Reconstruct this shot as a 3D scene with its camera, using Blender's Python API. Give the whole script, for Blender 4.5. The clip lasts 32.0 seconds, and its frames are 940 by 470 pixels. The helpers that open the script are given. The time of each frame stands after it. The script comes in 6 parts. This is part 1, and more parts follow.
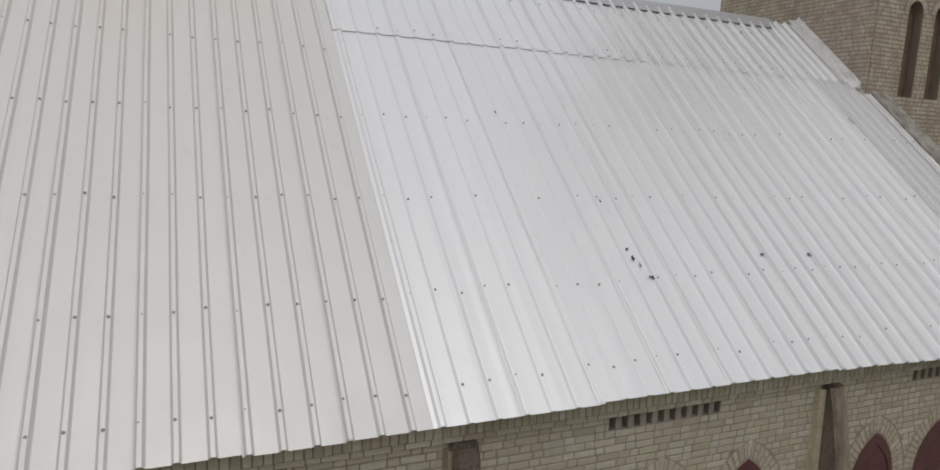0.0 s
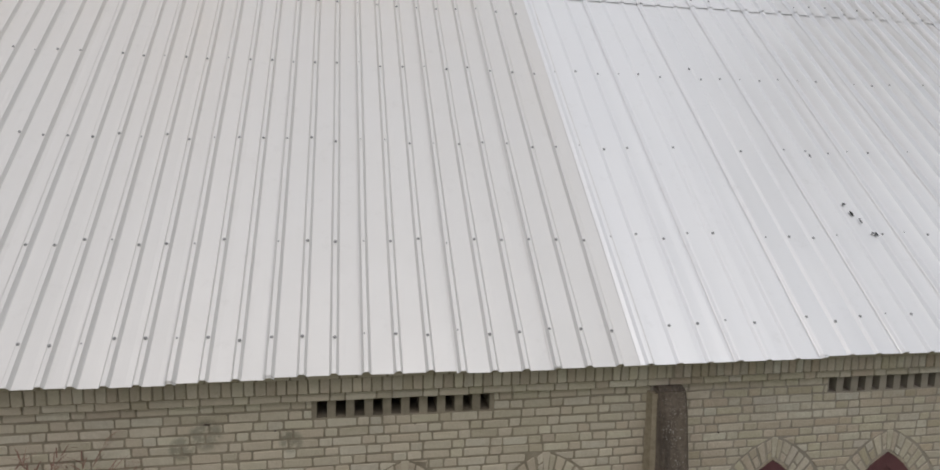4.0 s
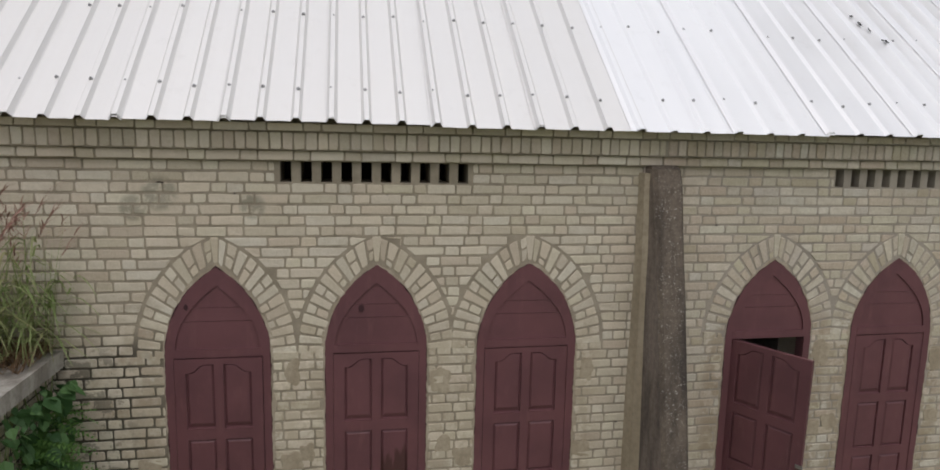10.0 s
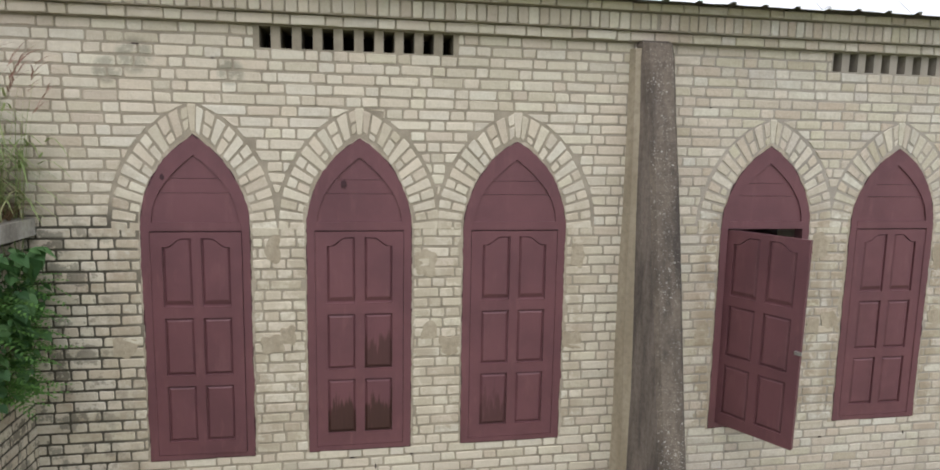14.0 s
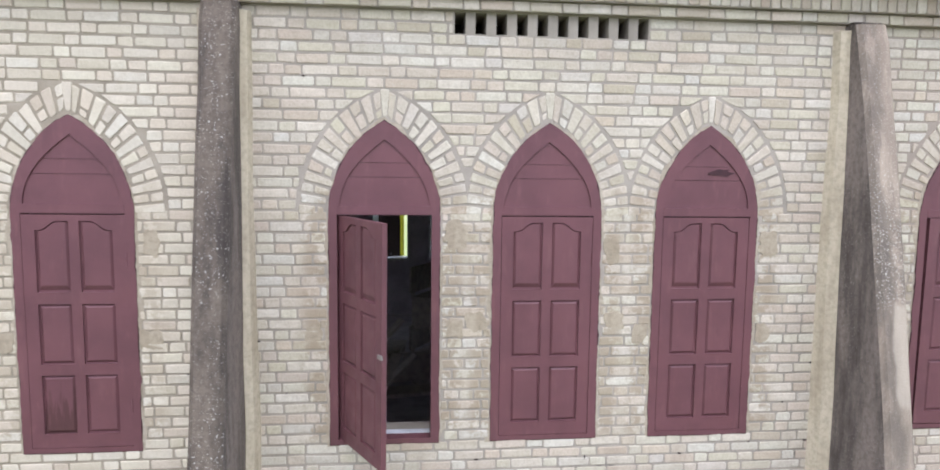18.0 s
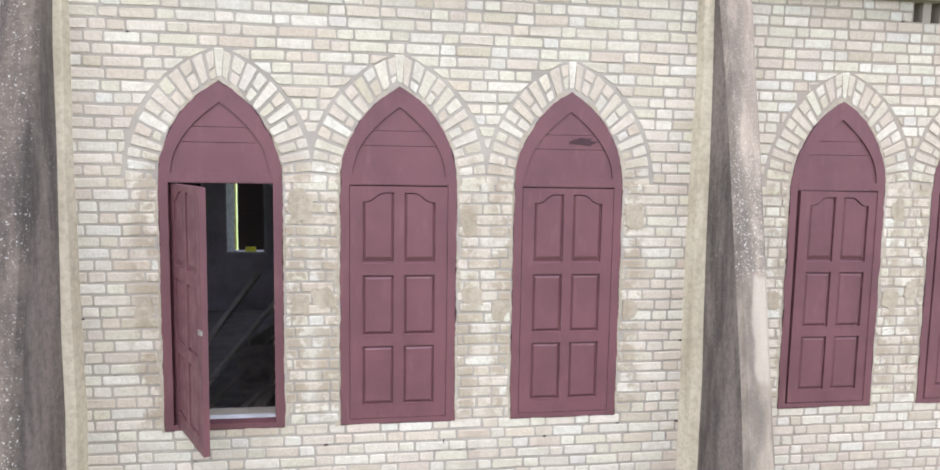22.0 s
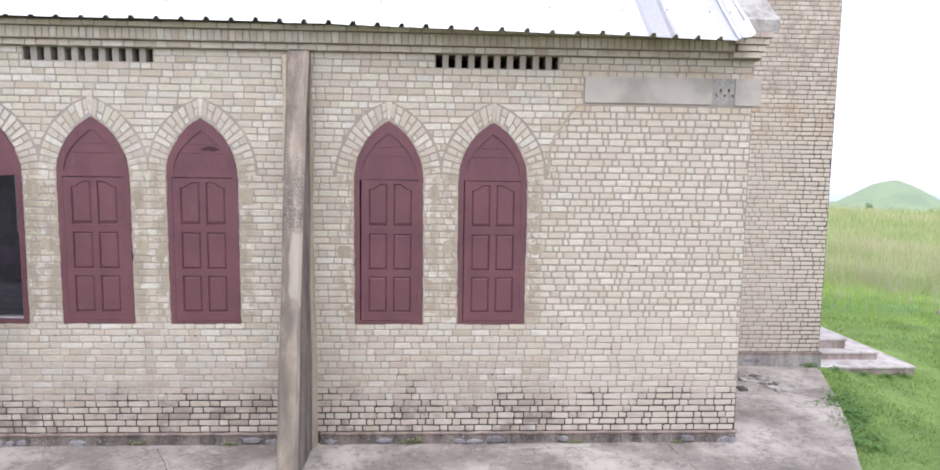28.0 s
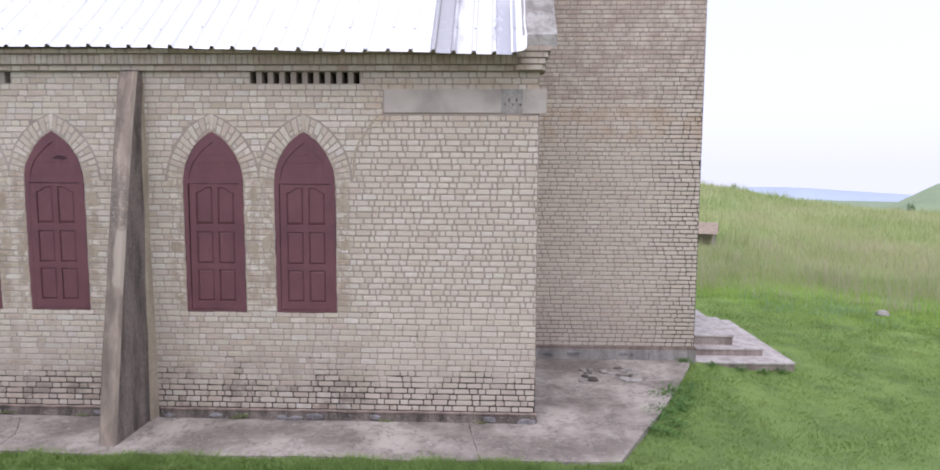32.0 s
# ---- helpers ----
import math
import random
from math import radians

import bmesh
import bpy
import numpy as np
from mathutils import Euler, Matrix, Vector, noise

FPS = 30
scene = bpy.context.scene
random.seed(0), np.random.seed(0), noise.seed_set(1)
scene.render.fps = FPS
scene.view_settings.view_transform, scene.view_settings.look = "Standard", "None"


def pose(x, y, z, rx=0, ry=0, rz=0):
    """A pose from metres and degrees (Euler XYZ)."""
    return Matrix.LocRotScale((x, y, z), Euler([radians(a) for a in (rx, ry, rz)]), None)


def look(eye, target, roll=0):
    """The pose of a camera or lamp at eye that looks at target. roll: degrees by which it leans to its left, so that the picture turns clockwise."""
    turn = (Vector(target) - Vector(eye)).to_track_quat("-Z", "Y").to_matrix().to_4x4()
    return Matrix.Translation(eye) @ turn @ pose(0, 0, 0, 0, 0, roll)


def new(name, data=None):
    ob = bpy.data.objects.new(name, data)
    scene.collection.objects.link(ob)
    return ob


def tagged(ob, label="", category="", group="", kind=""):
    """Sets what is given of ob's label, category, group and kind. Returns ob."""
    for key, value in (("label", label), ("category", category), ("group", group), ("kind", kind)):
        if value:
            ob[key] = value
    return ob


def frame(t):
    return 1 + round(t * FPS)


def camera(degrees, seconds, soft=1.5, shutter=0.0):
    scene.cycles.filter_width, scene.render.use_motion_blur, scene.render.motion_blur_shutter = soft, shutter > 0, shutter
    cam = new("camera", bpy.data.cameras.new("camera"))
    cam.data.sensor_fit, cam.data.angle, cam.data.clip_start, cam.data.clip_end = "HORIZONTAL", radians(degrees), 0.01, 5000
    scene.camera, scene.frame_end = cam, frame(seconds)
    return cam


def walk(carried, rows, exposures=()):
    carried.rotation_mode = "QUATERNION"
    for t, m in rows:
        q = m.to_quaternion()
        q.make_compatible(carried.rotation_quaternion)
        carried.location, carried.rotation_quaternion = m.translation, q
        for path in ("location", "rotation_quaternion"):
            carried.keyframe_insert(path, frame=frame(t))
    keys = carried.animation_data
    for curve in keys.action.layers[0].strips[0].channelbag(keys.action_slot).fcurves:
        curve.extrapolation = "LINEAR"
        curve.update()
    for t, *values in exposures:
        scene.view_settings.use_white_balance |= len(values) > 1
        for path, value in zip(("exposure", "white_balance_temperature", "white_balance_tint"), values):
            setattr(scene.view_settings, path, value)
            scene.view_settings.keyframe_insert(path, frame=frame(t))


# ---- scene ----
cam = camera(70.4, 32.0, 1.7, 0.2)
PATH = [
    (0, (-4.087, -4.581, 6.495), (-3.287, -2.775, 6.183), 2.7),
    (0.5, (-4.032, -4.58, 6.255), (-3.237, -2.769, 5.957), 2.4),
    (1, (-4.076, -4.604, 6.115), (-3.283, -2.792, 5.816), 2.2),
    (1.5, (-4.124, -4.651, 6.052), (-3.336, -2.836, 5.76), 2.1),
    (2, (-4.242, -4.696, 6.057), (-3.45, -2.884, 5.763), 2.1),
    (2.5, (-4.352, -4.717, 5.992), (-3.614, -2.881, 5.704), 1.9),
    (3, (-4.453, -4.646, 5.936), (-3.957, -2.73, 5.646), 1.6),
    (3.5, (-4.493, -4.605, 5.903), (-4.101, -2.664, 5.617), 1.4),
    (5.5, (-4.423, -4.41, 5.665), (-4.071, -2.466, 5.354), 1.6),
    (6, (-4.394, -4.412, 5.478), (-4.038, -2.47, 5.16), 1.6),
    (6.5, (-4.331, -4.417, 5.337), (-3.981, -2.474, 5.018), 1.6),
    (7, (-4.272, -4.416, 5.265), (-3.921, -2.472, 4.953), 1.5),
    (7.5, (-4.22, -4.398, 5.188), (-3.872, -2.453, 4.875), 1.6),
    (8, (-4.194, -4.394, 4.973), (-3.849, -2.448, 4.669), 1.4),
    (8.5, (-4.168, -4.388, 4.773), (-3.821, -2.442, 4.468), 1.4),
    (9, (-4.169, -4.415, 4.594), (-3.822, -2.469, 4.292), 1.4),
    (9.5, (-4.21, -4.441, 4.41), (-3.854, -2.496, 4.111), 1.4),
    (10, (-4.243, -4.476, 4.243), (-3.886, -2.531, 3.944), 1.3),
    (10.5, (-4.282, -4.5, 4.04), (-3.923, -2.554, 3.749), 1.3),
    (11, (-4.303, -4.523, 3.852), (-3.94, -2.578, 3.56), 1.2),
    (11.5, (-4.27, -4.567, 3.664), (-3.91, -2.621, 3.379), 1.2),
    (12, (-4.226, -4.606, 3.515), (-3.871, -2.66, 3.22), 1.2),
    (12.5, (-4.182, -4.602, 3.402), (-3.834, -2.653, 3.122), 1.1),
    (13, (-4.178, -4.55, 3.351), (-3.837, -2.598, 3.084), 1.0),
    (13.5, (-4.212, -4.481, 3.355), (-3.863, -2.531, 3.08), 1.1),
    (15.5, (-3.029, -4.578, 3.163), (-2.715, -2.616, 2.935), 0.9),
    (16, (-2.591, -4.6, 3.174), (-2.302, -2.634, 2.948), 0.9),
    (16.5, (-2.166, -4.596, 3.179), (-1.896, -2.627, 2.955), 0.8),
    (17, (-1.762, -4.555, 3.155), (-1.511, -2.583, 2.935), 0.8),
    (17.5, (-1.347, -4.477, 3.126), (-1.12, -2.501, 2.909), 0.8),
    (18, (-0.948, -4.364, 3.051), (-0.747, -2.384, 2.852), 0.7),
    (18.5, (-0.719, -4.099, 3.039), (-0.455, -2.129, 2.825), 1.0),
    (19, (-0.383, -3.944, 2.972), (-0.111, -1.972, 2.78), 0.9),
    (19.5, (-0.058, -3.798, 2.955), (0.209, -1.825, 2.765), 0.8),
    (20, (0.098, -3.704, 2.935), (0.353, -1.729, 2.745), 0.8),
    (20.5, (0.125, -3.685, 2.931), (0.385, -1.711, 2.742), 0.8),
    (21, (0.066, -3.848, 2.949), (0.333, -1.876, 2.749), 0.8),
    (21.5, (-0.034, -4.105, 2.897), (0.24, -2.133, 2.701), 0.8),
    (22, (-0.138, -4.237, 2.832), (0.145, -2.266, 2.644), 0.9),
    (22.5, (-0.22, -4.342, 2.841), (0.069, -2.372, 2.651), 1.0),
    (23, (-0.329, -4.651, 2.823), (-0.036, -2.682, 2.637), 1.0),
    (23.5, (-0.427, -4.969, 2.804), (-0.134, -2.999, 2.618), 1.0),
    (24, (-0.33, -5.307, 2.817), (-0.047, -3.336, 2.628), 1.0),
    (24.5, (0.175, -5.705, 2.776), (0.435, -3.73, 2.6), 0.9),
    (25, (0.829, -6.109, 2.649), (1.046, -4.126, 2.507), 0.7),
    (25.5, (1.257, -6.335, 2.603), (1.452, -4.349, 2.467), 0.6),
    (26, (1.683, -6.504, 2.595), (1.851, -4.516, 2.455), 0.6),
    (26.5, (2.336, -6.647, 2.707), (2.464, -4.659, 2.53), 0.5),
    (28.5, (3.989, -7.206, 2.899), (4.073, -5.218, 2.693), 0.7),
    (29, (4.427, -7.34, 2.887), (4.503, -5.352, 2.687), 0.6),
    (29.5, (4.665, -7.405, 2.889), (4.738, -5.416, 2.688), 0.6),
    (30, (5.063, -7.482, 2.898), (5.132, -5.494, 2.697), 0.6),
    (30.5, (5.615, -7.587, 2.919), (5.675, -5.598, 2.718), 0.6),
    (31, (6.121, -7.732, 2.915), (6.17, -5.743, 2.717), 0.5),
    (31.5, (6.364, -7.834, 2.91), (6.406, -5.844, 2.716), 0.3),
    (32, (6.378, -7.825, 2.941), (6.309, -5.836, 2.741), 0.3),
]
EXPOSURES = [
    (0.0, -0.82, 6600, 10), (3.0, -0.68, 6560, 11), (6.0, -0.6, 6540, 11), (9.0, -0.36, 6520, 12.5), (11.0, -0.06, 6490, 12.5), (13.0, 0.35, 6400, 11),
    (15.5, 0.84, 5870, 13), (17.0, 1.0, 5730, 15.5), (19.0, 1.25, 5720, 16.5), (20.5, 1.37, 5720, 16.5), (23.0, 1.39, 5690, 15), (25.0, 1.34, 5660, 16), (26.5, 1.19, 5690, 17.5),
    (29.0, 0.90, 5840, 20), (30.5, 0.68, 5810, 22), (32.0, 0.49, 5820, 23),
]
walk(cam, [(t, look(eye, target, roll)) for t, eye, target, roll in PATH], EXPOSURES)

# ---- world, sun ----
world = bpy.data.worlds.new("overcast_sky")
scene.world = world
world.use_nodes = True
wn, wl = world.node_tree.nodes, world.node_tree.links
wn.clear()
sky = wn.new("ShaderNodeTexSky")
sky.sky_type, sky.sun_disc = "NISHITA", False
sky.sun_elevation, sky.sun_rotation = radians(58), radians(205)
sky.air_density, sky.dust_density, sky.ozone_density = 1.0, 4.0, 1.0
cloud = wn.new("ShaderNodeMix")
cloud.data_type = "RGBA"
cloud.inputs[0].default_value = 0.72
cloud.inputs[7].default_value = (9.0, 9.2, 9.6, 1)
bgn = wn.new("ShaderNodeBackground")
bgn.inputs["Strength"].default_value = 0.100
wout = wn.new("ShaderNodeOutputWorld")
wl.new(sky.outputs[0], cloud.inputs[6])
where = wn.new("ShaderNodeTexCoord")
height = wn.new("ShaderNodeSeparateXYZ")
dome = wn.new("ShaderNodeMapRange")
dome.interpolation_type = "SMOOTHSTEP"
dome.inputs["From Min"].default_value, dome.inputs["From Max"].default_value = 0.2, 0.95
dome.inputs["To Min"].default_value, dome.inputs["To Max"].default_value = 1.0, 1.55
veil = wn.new("ShaderNodeVectorMath")
veil.operation = "SCALE"
wl.new(where.outputs["Generated"], height.inputs[0])
wl.new(height.outputs[2], dome.inputs["Value"])
wl.new(cloud.outputs[2], veil.inputs[0])
wl.new(dome.outputs[0], veil.inputs["Scale"])
wl.new(veil.outputs[0], bgn.inputs["Color"])
wl.new(bgn.outputs[0], wout.inputs["Surface"])

sun_data = bpy.data.lights.new("sun", "SUN")
sun_data.energy, sun_data.angle, sun_data.color = 0.7, radians(40), (1.0, 0.97, 0.92)
sun = new("sun", sun_data)
sun.matrix_world = look((0, 0, 30), (-4, 14.5, 8))


# ---- materials ----
class Mat:
    """A small builder of procedural node materials."""

    def __init__(self, name, rough=0.8, metal=0.0, spec=0.4):
        self.m = bpy.data.materials.new(name)
        self.m.use_nodes = True
        self.t = self.m.node_tree
        self.b = self.t.nodes["Principled BSDF"]
        self.b.inputs["Roughness"].default_value = rough
        self.b.inputs["Metallic"].default_value = metal
        self.b.inputs["Specular IOR Level"].default_value = spec
        g = self.t.nodes.new("ShaderNodeNewGeometry")
        self.pos, self.island, self.normal = g.outputs["Position"], g.outputs["Random Per Island"], g.outputs["Normal"]

    def n(self, kind):
        return self.t.nodes.new(kind)

    def put(self, a, b):
        if hasattr(a, "is_output"):
            self.t.links.new(a, b)
        else:
            b.default_value = a

    def noise(self, scale, detail=4.0, rough=0.55, squash=None, vec=None):
        nz = self.n("ShaderNodeTexNoise")
        nz.inputs["Scale"].default_value = scale
        nz.inputs["Detail"].default_value = detail
        nz.inputs["Roughness"].default_value = rough
        v = vec or self.pos
        if squash:
            mp = self.n("ShaderNodeVectorMath")
            mp.operation = "MULTIPLY"
            mp.inputs[1].default_value = squash
            self.put(v, mp.inputs[0])
            v = mp.outputs[0]
        self.put(v, nz.inputs["Vector"])
        return nz.outputs["Fac"]

    def ramp(self, v, a, b, lo=0.0, hi=1.0):
        r = self.n("ShaderNodeMapRange")
        r.interpolation_type = "SMOOTHSTEP"
        self.put(v, r.inputs["Value"])
        r.inputs["From Min"].default_value, r.inputs["From Max"].default_value = a, b
        r.inputs["To Min"].default_value, r.inputs["To Max"].default_value = lo, hi
        return r.outputs[0]

    def math(self, op, a, b=0.0):
        q = self.n("ShaderNodeMath")
        q.operation = op
        self.put(a, q.inputs[0])
        self.put(b, q.inputs[1])
        return q.outputs[0]

    def mix(self, f, a, b, mode="MIX"):
        q = self.n("ShaderNodeMix")
        q.data_type, q.blend_type = "RGBA", mode
        self.put(f, q.inputs[0])
        self.put((*a, 1) if isinstance(a, tuple) else a, q.inputs[6])
        self.put((*b, 1) if isinstance(b, tuple) else b, q.inputs[7])
        return q.outputs[2]

    def stops(self, v, cols):
        r = self.n("ShaderNodeValToRGB")
        e = r.color_ramp.elements
        while len(e) < len(cols):
            e.new(0.5)
        for q, (p, c) in zip(e, cols):
            q.position, q.color = p, (*c, 1)
        self.put(v, r.inputs[0])
        return r.outputs[0]

    def one(self):
        """A number that differs from piece to piece, joined or not."""
        o = self.n("ShaderNodeObjectInfo")
        return self.math("FRACT", self.math("ADD", o.outputs["Random"], self.island))

    def axis(self, i):
        s = self.n("ShaderNodeSeparateXYZ")
        self.put(self.pos, s.inputs[0])
        return s.outputs[i]

    def color(self, c):
        self.put((*c, 1) if isinstance(c, tuple) else c, self.b.inputs["Base Color"])
        return self

    def rough(self, v):
        self.put(v, self.b.inputs["Roughness"])
        return self

    def bump(self, h, strength=0.3, dist=0.01):
        q = self.n("ShaderNodeBump")
        q.inputs["Strength"].default_value, q.inputs["Distance"].default_value = strength, dist
        self.put(h, q.inputs["Height"])
        self.t.links.new(q.outputs[0], self.b.inputs["Normal"])
        return self


JAMBS = (-5.10, -4.06, -2.99, -1.065, 0.015, 1.12, 3.05, 4.147)


def jamb_smear(m):
    """Cement rubbed over the bricks beside the windows."""
    x, z = m.axis(0), m.axis(2)
    near = 0.0
    for c in JAMBS:
        d = m.math("ABSOLUTE", m.math("SUBTRACT", x, c))
        near = m.math("MAXIMUM", near, m.math("MULTIPLY", m.ramp(d, 0.60, 0.46), m.ramp(d, 0.30, 0.36)))
    band = m.math("MULTIPLY", m.ramp(z, 1.15, 1.3), m.ramp(z, 3.1, 2.75))
    soft = m.ramp(m.math("ADD", m.noise(6.0, 5, 0.6), m.math("MULTIPLY", m.noise(28, 4, 0.6), 0.35)), 0.60, 0.72)
    return m.math("MULTIPLY", m.math("MULTIPLY", near, band), soft)


def brick_material(name, cols, foot_amount, blot=0.25):
    m = Mat(name, 0.9, 0, 0.2)
    r = m.one()
    base = m.stops(r, cols)
    hue = m.math("FRACT", m.math("MULTIPLY", r, 7.31))
    base = m.mix(0.8, base, m.stops(hue, [(0.0, (1.04, 0.985, 0.955)), (0.35, (1.0, 1.0, 1.0)), (0.6, (0.97, 1.0, 0.90)), (0.85, (0.96, 1.0, 1.05)), (1.0, (1.05, 1.0, 0.92))]), "MULTIPLY")
    mottle = m.noise(17, 4, 0.6)
    base = m.mix(m.ramp(mottle, 0.40, 0.62, 0, 0.3), base, (0.40, 0.345, 0.265))
    blotch = m.noise(5.5, 5, 0.6)
    base = m.mix(m.ramp(blotch, 0.42, 0.75, 0, blot), base, (0.42, 0.35, 0.26))
    fine = m.noise(60, 6, 0.65)
    base = m.mix(m.ramp(fine, 0.3, 0.62, 0.22, 0), base, (0.22, 0.18, 0.13))
    chalk = m.noise(34, 5, 0.7)
    base = m.mix(m.ramp(chalk, 0.55, 0.72, 0, 0.22), base, (0.68, 0.64, 0.56))
    large = m.noise(0.9, 4, 0.6)
    base = m.mix(m.ramp(large, 0.5, 0.72, 0, blot), base, (0.38, 0.31, 0.235))
    # bricks get darker in patches towards the bottom of the wall
    base = m.mix(m.math("MULTIPLY", m.ramp(m.axis(2), 1.3, 0.3, 0, 0.42), m.ramp(m.noise(7, 6, 0.7), 0.25, 0.6, 0.4, 1.0)), base, (0.27, 0.225, 0.18))
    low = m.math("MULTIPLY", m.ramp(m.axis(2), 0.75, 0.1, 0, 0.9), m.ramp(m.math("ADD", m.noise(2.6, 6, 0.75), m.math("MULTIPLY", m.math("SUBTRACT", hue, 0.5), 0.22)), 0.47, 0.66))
    base = m.mix(m.math("MULTIPLY", low, foot_amount), base, (0.17, 0.13, 0.105))
    drip = m.math("MULTIPLY", m.ramp(m.noise(3.2, 4, 0.55, (1.0, 1.0, 0.12)), 0.58, 0.70), m.ramp(m.axis(2), 1.5, 0.9))
    base = m.mix(m.math("MULTIPLY", drip, 0.2), base, (0.19, 0.14, 0.10))
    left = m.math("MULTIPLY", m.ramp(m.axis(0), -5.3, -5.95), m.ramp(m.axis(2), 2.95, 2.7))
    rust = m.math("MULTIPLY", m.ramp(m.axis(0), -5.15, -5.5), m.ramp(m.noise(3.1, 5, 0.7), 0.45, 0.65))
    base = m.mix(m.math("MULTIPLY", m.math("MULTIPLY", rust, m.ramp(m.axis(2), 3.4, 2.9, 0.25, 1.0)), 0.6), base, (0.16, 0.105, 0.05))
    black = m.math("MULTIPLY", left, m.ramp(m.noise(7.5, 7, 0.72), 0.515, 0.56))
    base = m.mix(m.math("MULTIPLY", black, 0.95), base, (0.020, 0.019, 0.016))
    base = m.mix(m.math("MULTIPLY", m.ramp(m.axis(0), 4.75, 5.1), 0.4), base, m.mix(m.noise(2.2, 5, 0.65), (0.62, 0.565, 0.475), (0.50, 0.425, 0.335)))
    under = m.math("MULTIPLY", m.math("MULTIPLY", m.ramp(m.axis(0), 4.75, 5.0), m.ramp(m.axis(2), 3.25, 3.6)), m.ramp(m.noise(3.4, 5, 0.65), 0.40, 0.62))
    base = m.mix(m.math("MULTIPLY", under, m.ramp(m.axis(2), 4.0, 3.9, 0.0, 0.6)), base, (0.42, 0.30, 0.19))
    # cornice staining, with brown added to offset green light bounced from below
    high_brown = m.math("MULTIPLY", m.ramp(m.axis(2), 4.0, 4.1), m.ramp(m.noise(4.5, 5, 0.65), 0.35, 0.65))
    base = m.mix(m.math("MULTIPLY", high_brown, m.ramp(m.axis(0), 1.0, 6.0, 0.12, 0.5)), base, (0.27, 0.19, 0.15))
    base = m.mix(algae(m), base, (0.14, 0.14, 0.105))
    base = m.mix(m.math("MULTIPLY", jamb_smear(m), 0.8), base, m.mix(m.noise(9, 4), (0.355, 0.295, 0.21), (0.27, 0.215, 0.15)))
    east_bay = m.ramp(m.axis(0), -2.0, -2.3)                    # bricks of the east bay mixed towards paler, yellower tones
    base = m.mix(m.math("MULTIPLY", east_bay, 0.34), base, m.mix(m.math("FRACT", m.math("MULTIPLY", r, 13.7)), (0.78, 0.71, 0.57), (0.46, 0.395, 0.30)))
    m.color(base)
    return m.bump(m.math("ADD", fine, m.noise(22, 4)), 0.5, 0.006).m


def algae(m):
    """Grey-green damp blotches high on the wall."""
    total = 0.0
    for x, z, r in ((-5.42, 3.83, 0.13), (-5.58, 3.74, 0.10), (-4.86, 3.75, 0.10)):
        q = m.n("ShaderNodeVectorMath")
        q.operation = "DISTANCE"
        m.put(m.pos, q.inputs[0])
        q.inputs[1].default_value = (x, 0, z)
        k = m.ramp(q.outputs["Value"], r, r * 0.6)
        total = m.math("MAXIMUM", total, k)
    return m.math("MULTIPLY", total, m.ramp(m.noise(16, 5, 0.7), 0.33, 0.55, 0, 0.95))


def mortar_material(name, col, dark_low=1.0, corner=0.0):
    m = Mat(name, 0.95, 0, 0.2)
    base = m.mix(m.ramp(m.noise(3.0, 5), 0.35, 0.7), col, tuple(v * 0.76 for v in col))
    base = m.mix(m.ramp(m.axis(0), -1.2, -3.2, 0, 0.75), base, m.mix(m.ramp(m.noise(5, 5, 0.65), 0.3, 0.7), (0.215, 0.18, 0.128), (0.355, 0.305, 0.228)))
    base = m.mix(m.ramp(m.axis(0), 2.0, 2.6, 0, 0.85), base, m.mix(m.noise(3, 4), (0.27, 0.226, 0.183), (0.35, 0.297, 0.243)))
    damp = m.math("SUBTRACT", m.math("ADD", m.noise(1.9, 6, 0.75), 0.36), m.math("MULTIPLY", m.axis(2), 0.72))
    under = m.math("MULTIPLY", m.ramp(m.noise(2.6, 6, 0.72), 0.58, 0.66), m.ramp(m.axis(2), 1.22, 1.05, 0, 0.5))
    low = m.math("MAXIMUM", m.ramp(damp, 0.47, 0.66), under)
    base = m.mix(m.math("MULTIPLY", low, 0.92 * dark_low), base, (0.034, 0.030, 0.027))
    if corner:
        wet = m.math("MULTIPLY", m.ramp(m.axis(0), 8.7, 9.6), m.ramp(m.axis(2), 5.5, 3.2))
        base = m.mix(m.math("MULTIPLY", wet, corner), base, (0.025, 0.022, 0.022))
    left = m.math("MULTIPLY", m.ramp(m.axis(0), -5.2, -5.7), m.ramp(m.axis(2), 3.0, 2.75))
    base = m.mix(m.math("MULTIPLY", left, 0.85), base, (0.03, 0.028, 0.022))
    m.color(base)
    return m.bump(m.noise(70, 5, 0.7), 0.5, 0.006).m


CREAM = [(0.0, (0.45, 0.385, 0.305)), (0.08, (0.55, 0.495, 0.405)), (0.16, (0.49, 0.425, 0.345)), (0.24, (0.59, 0.545, 0.465)), (0.32, (0.52, 0.46, 0.375)), (0.40, (0.56, 0.50, 0.425)), (0.48, (0.44, 0.375, 0.295)),
         (0.56, (0.60, 0.56, 0.475)), (0.64, (0.53, 0.475, 0.375)), (0.72, (0.47, 0.40, 0.33)), (0.80, (0.57, 0.525, 0.435)), (0.87, (0.62, 0.585, 0.505)), (0.94, (0.54, 0.475, 0.39)), (1.0, (0.50, 0.445, 0.36))]
TOWER = [(0.0, (0.50, 0.42, 0.34)), (0.25, (0.60, 0.525, 0.43)), (0.45, (0.53, 0.445, 0.365)), (0.65, (0.67, 0.60, 0.50)), (0.85, (0.56, 0.465, 0.385)), (1.0, (0.62, 0.55, 0.46))]
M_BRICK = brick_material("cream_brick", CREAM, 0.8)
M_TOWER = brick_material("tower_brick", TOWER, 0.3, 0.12)
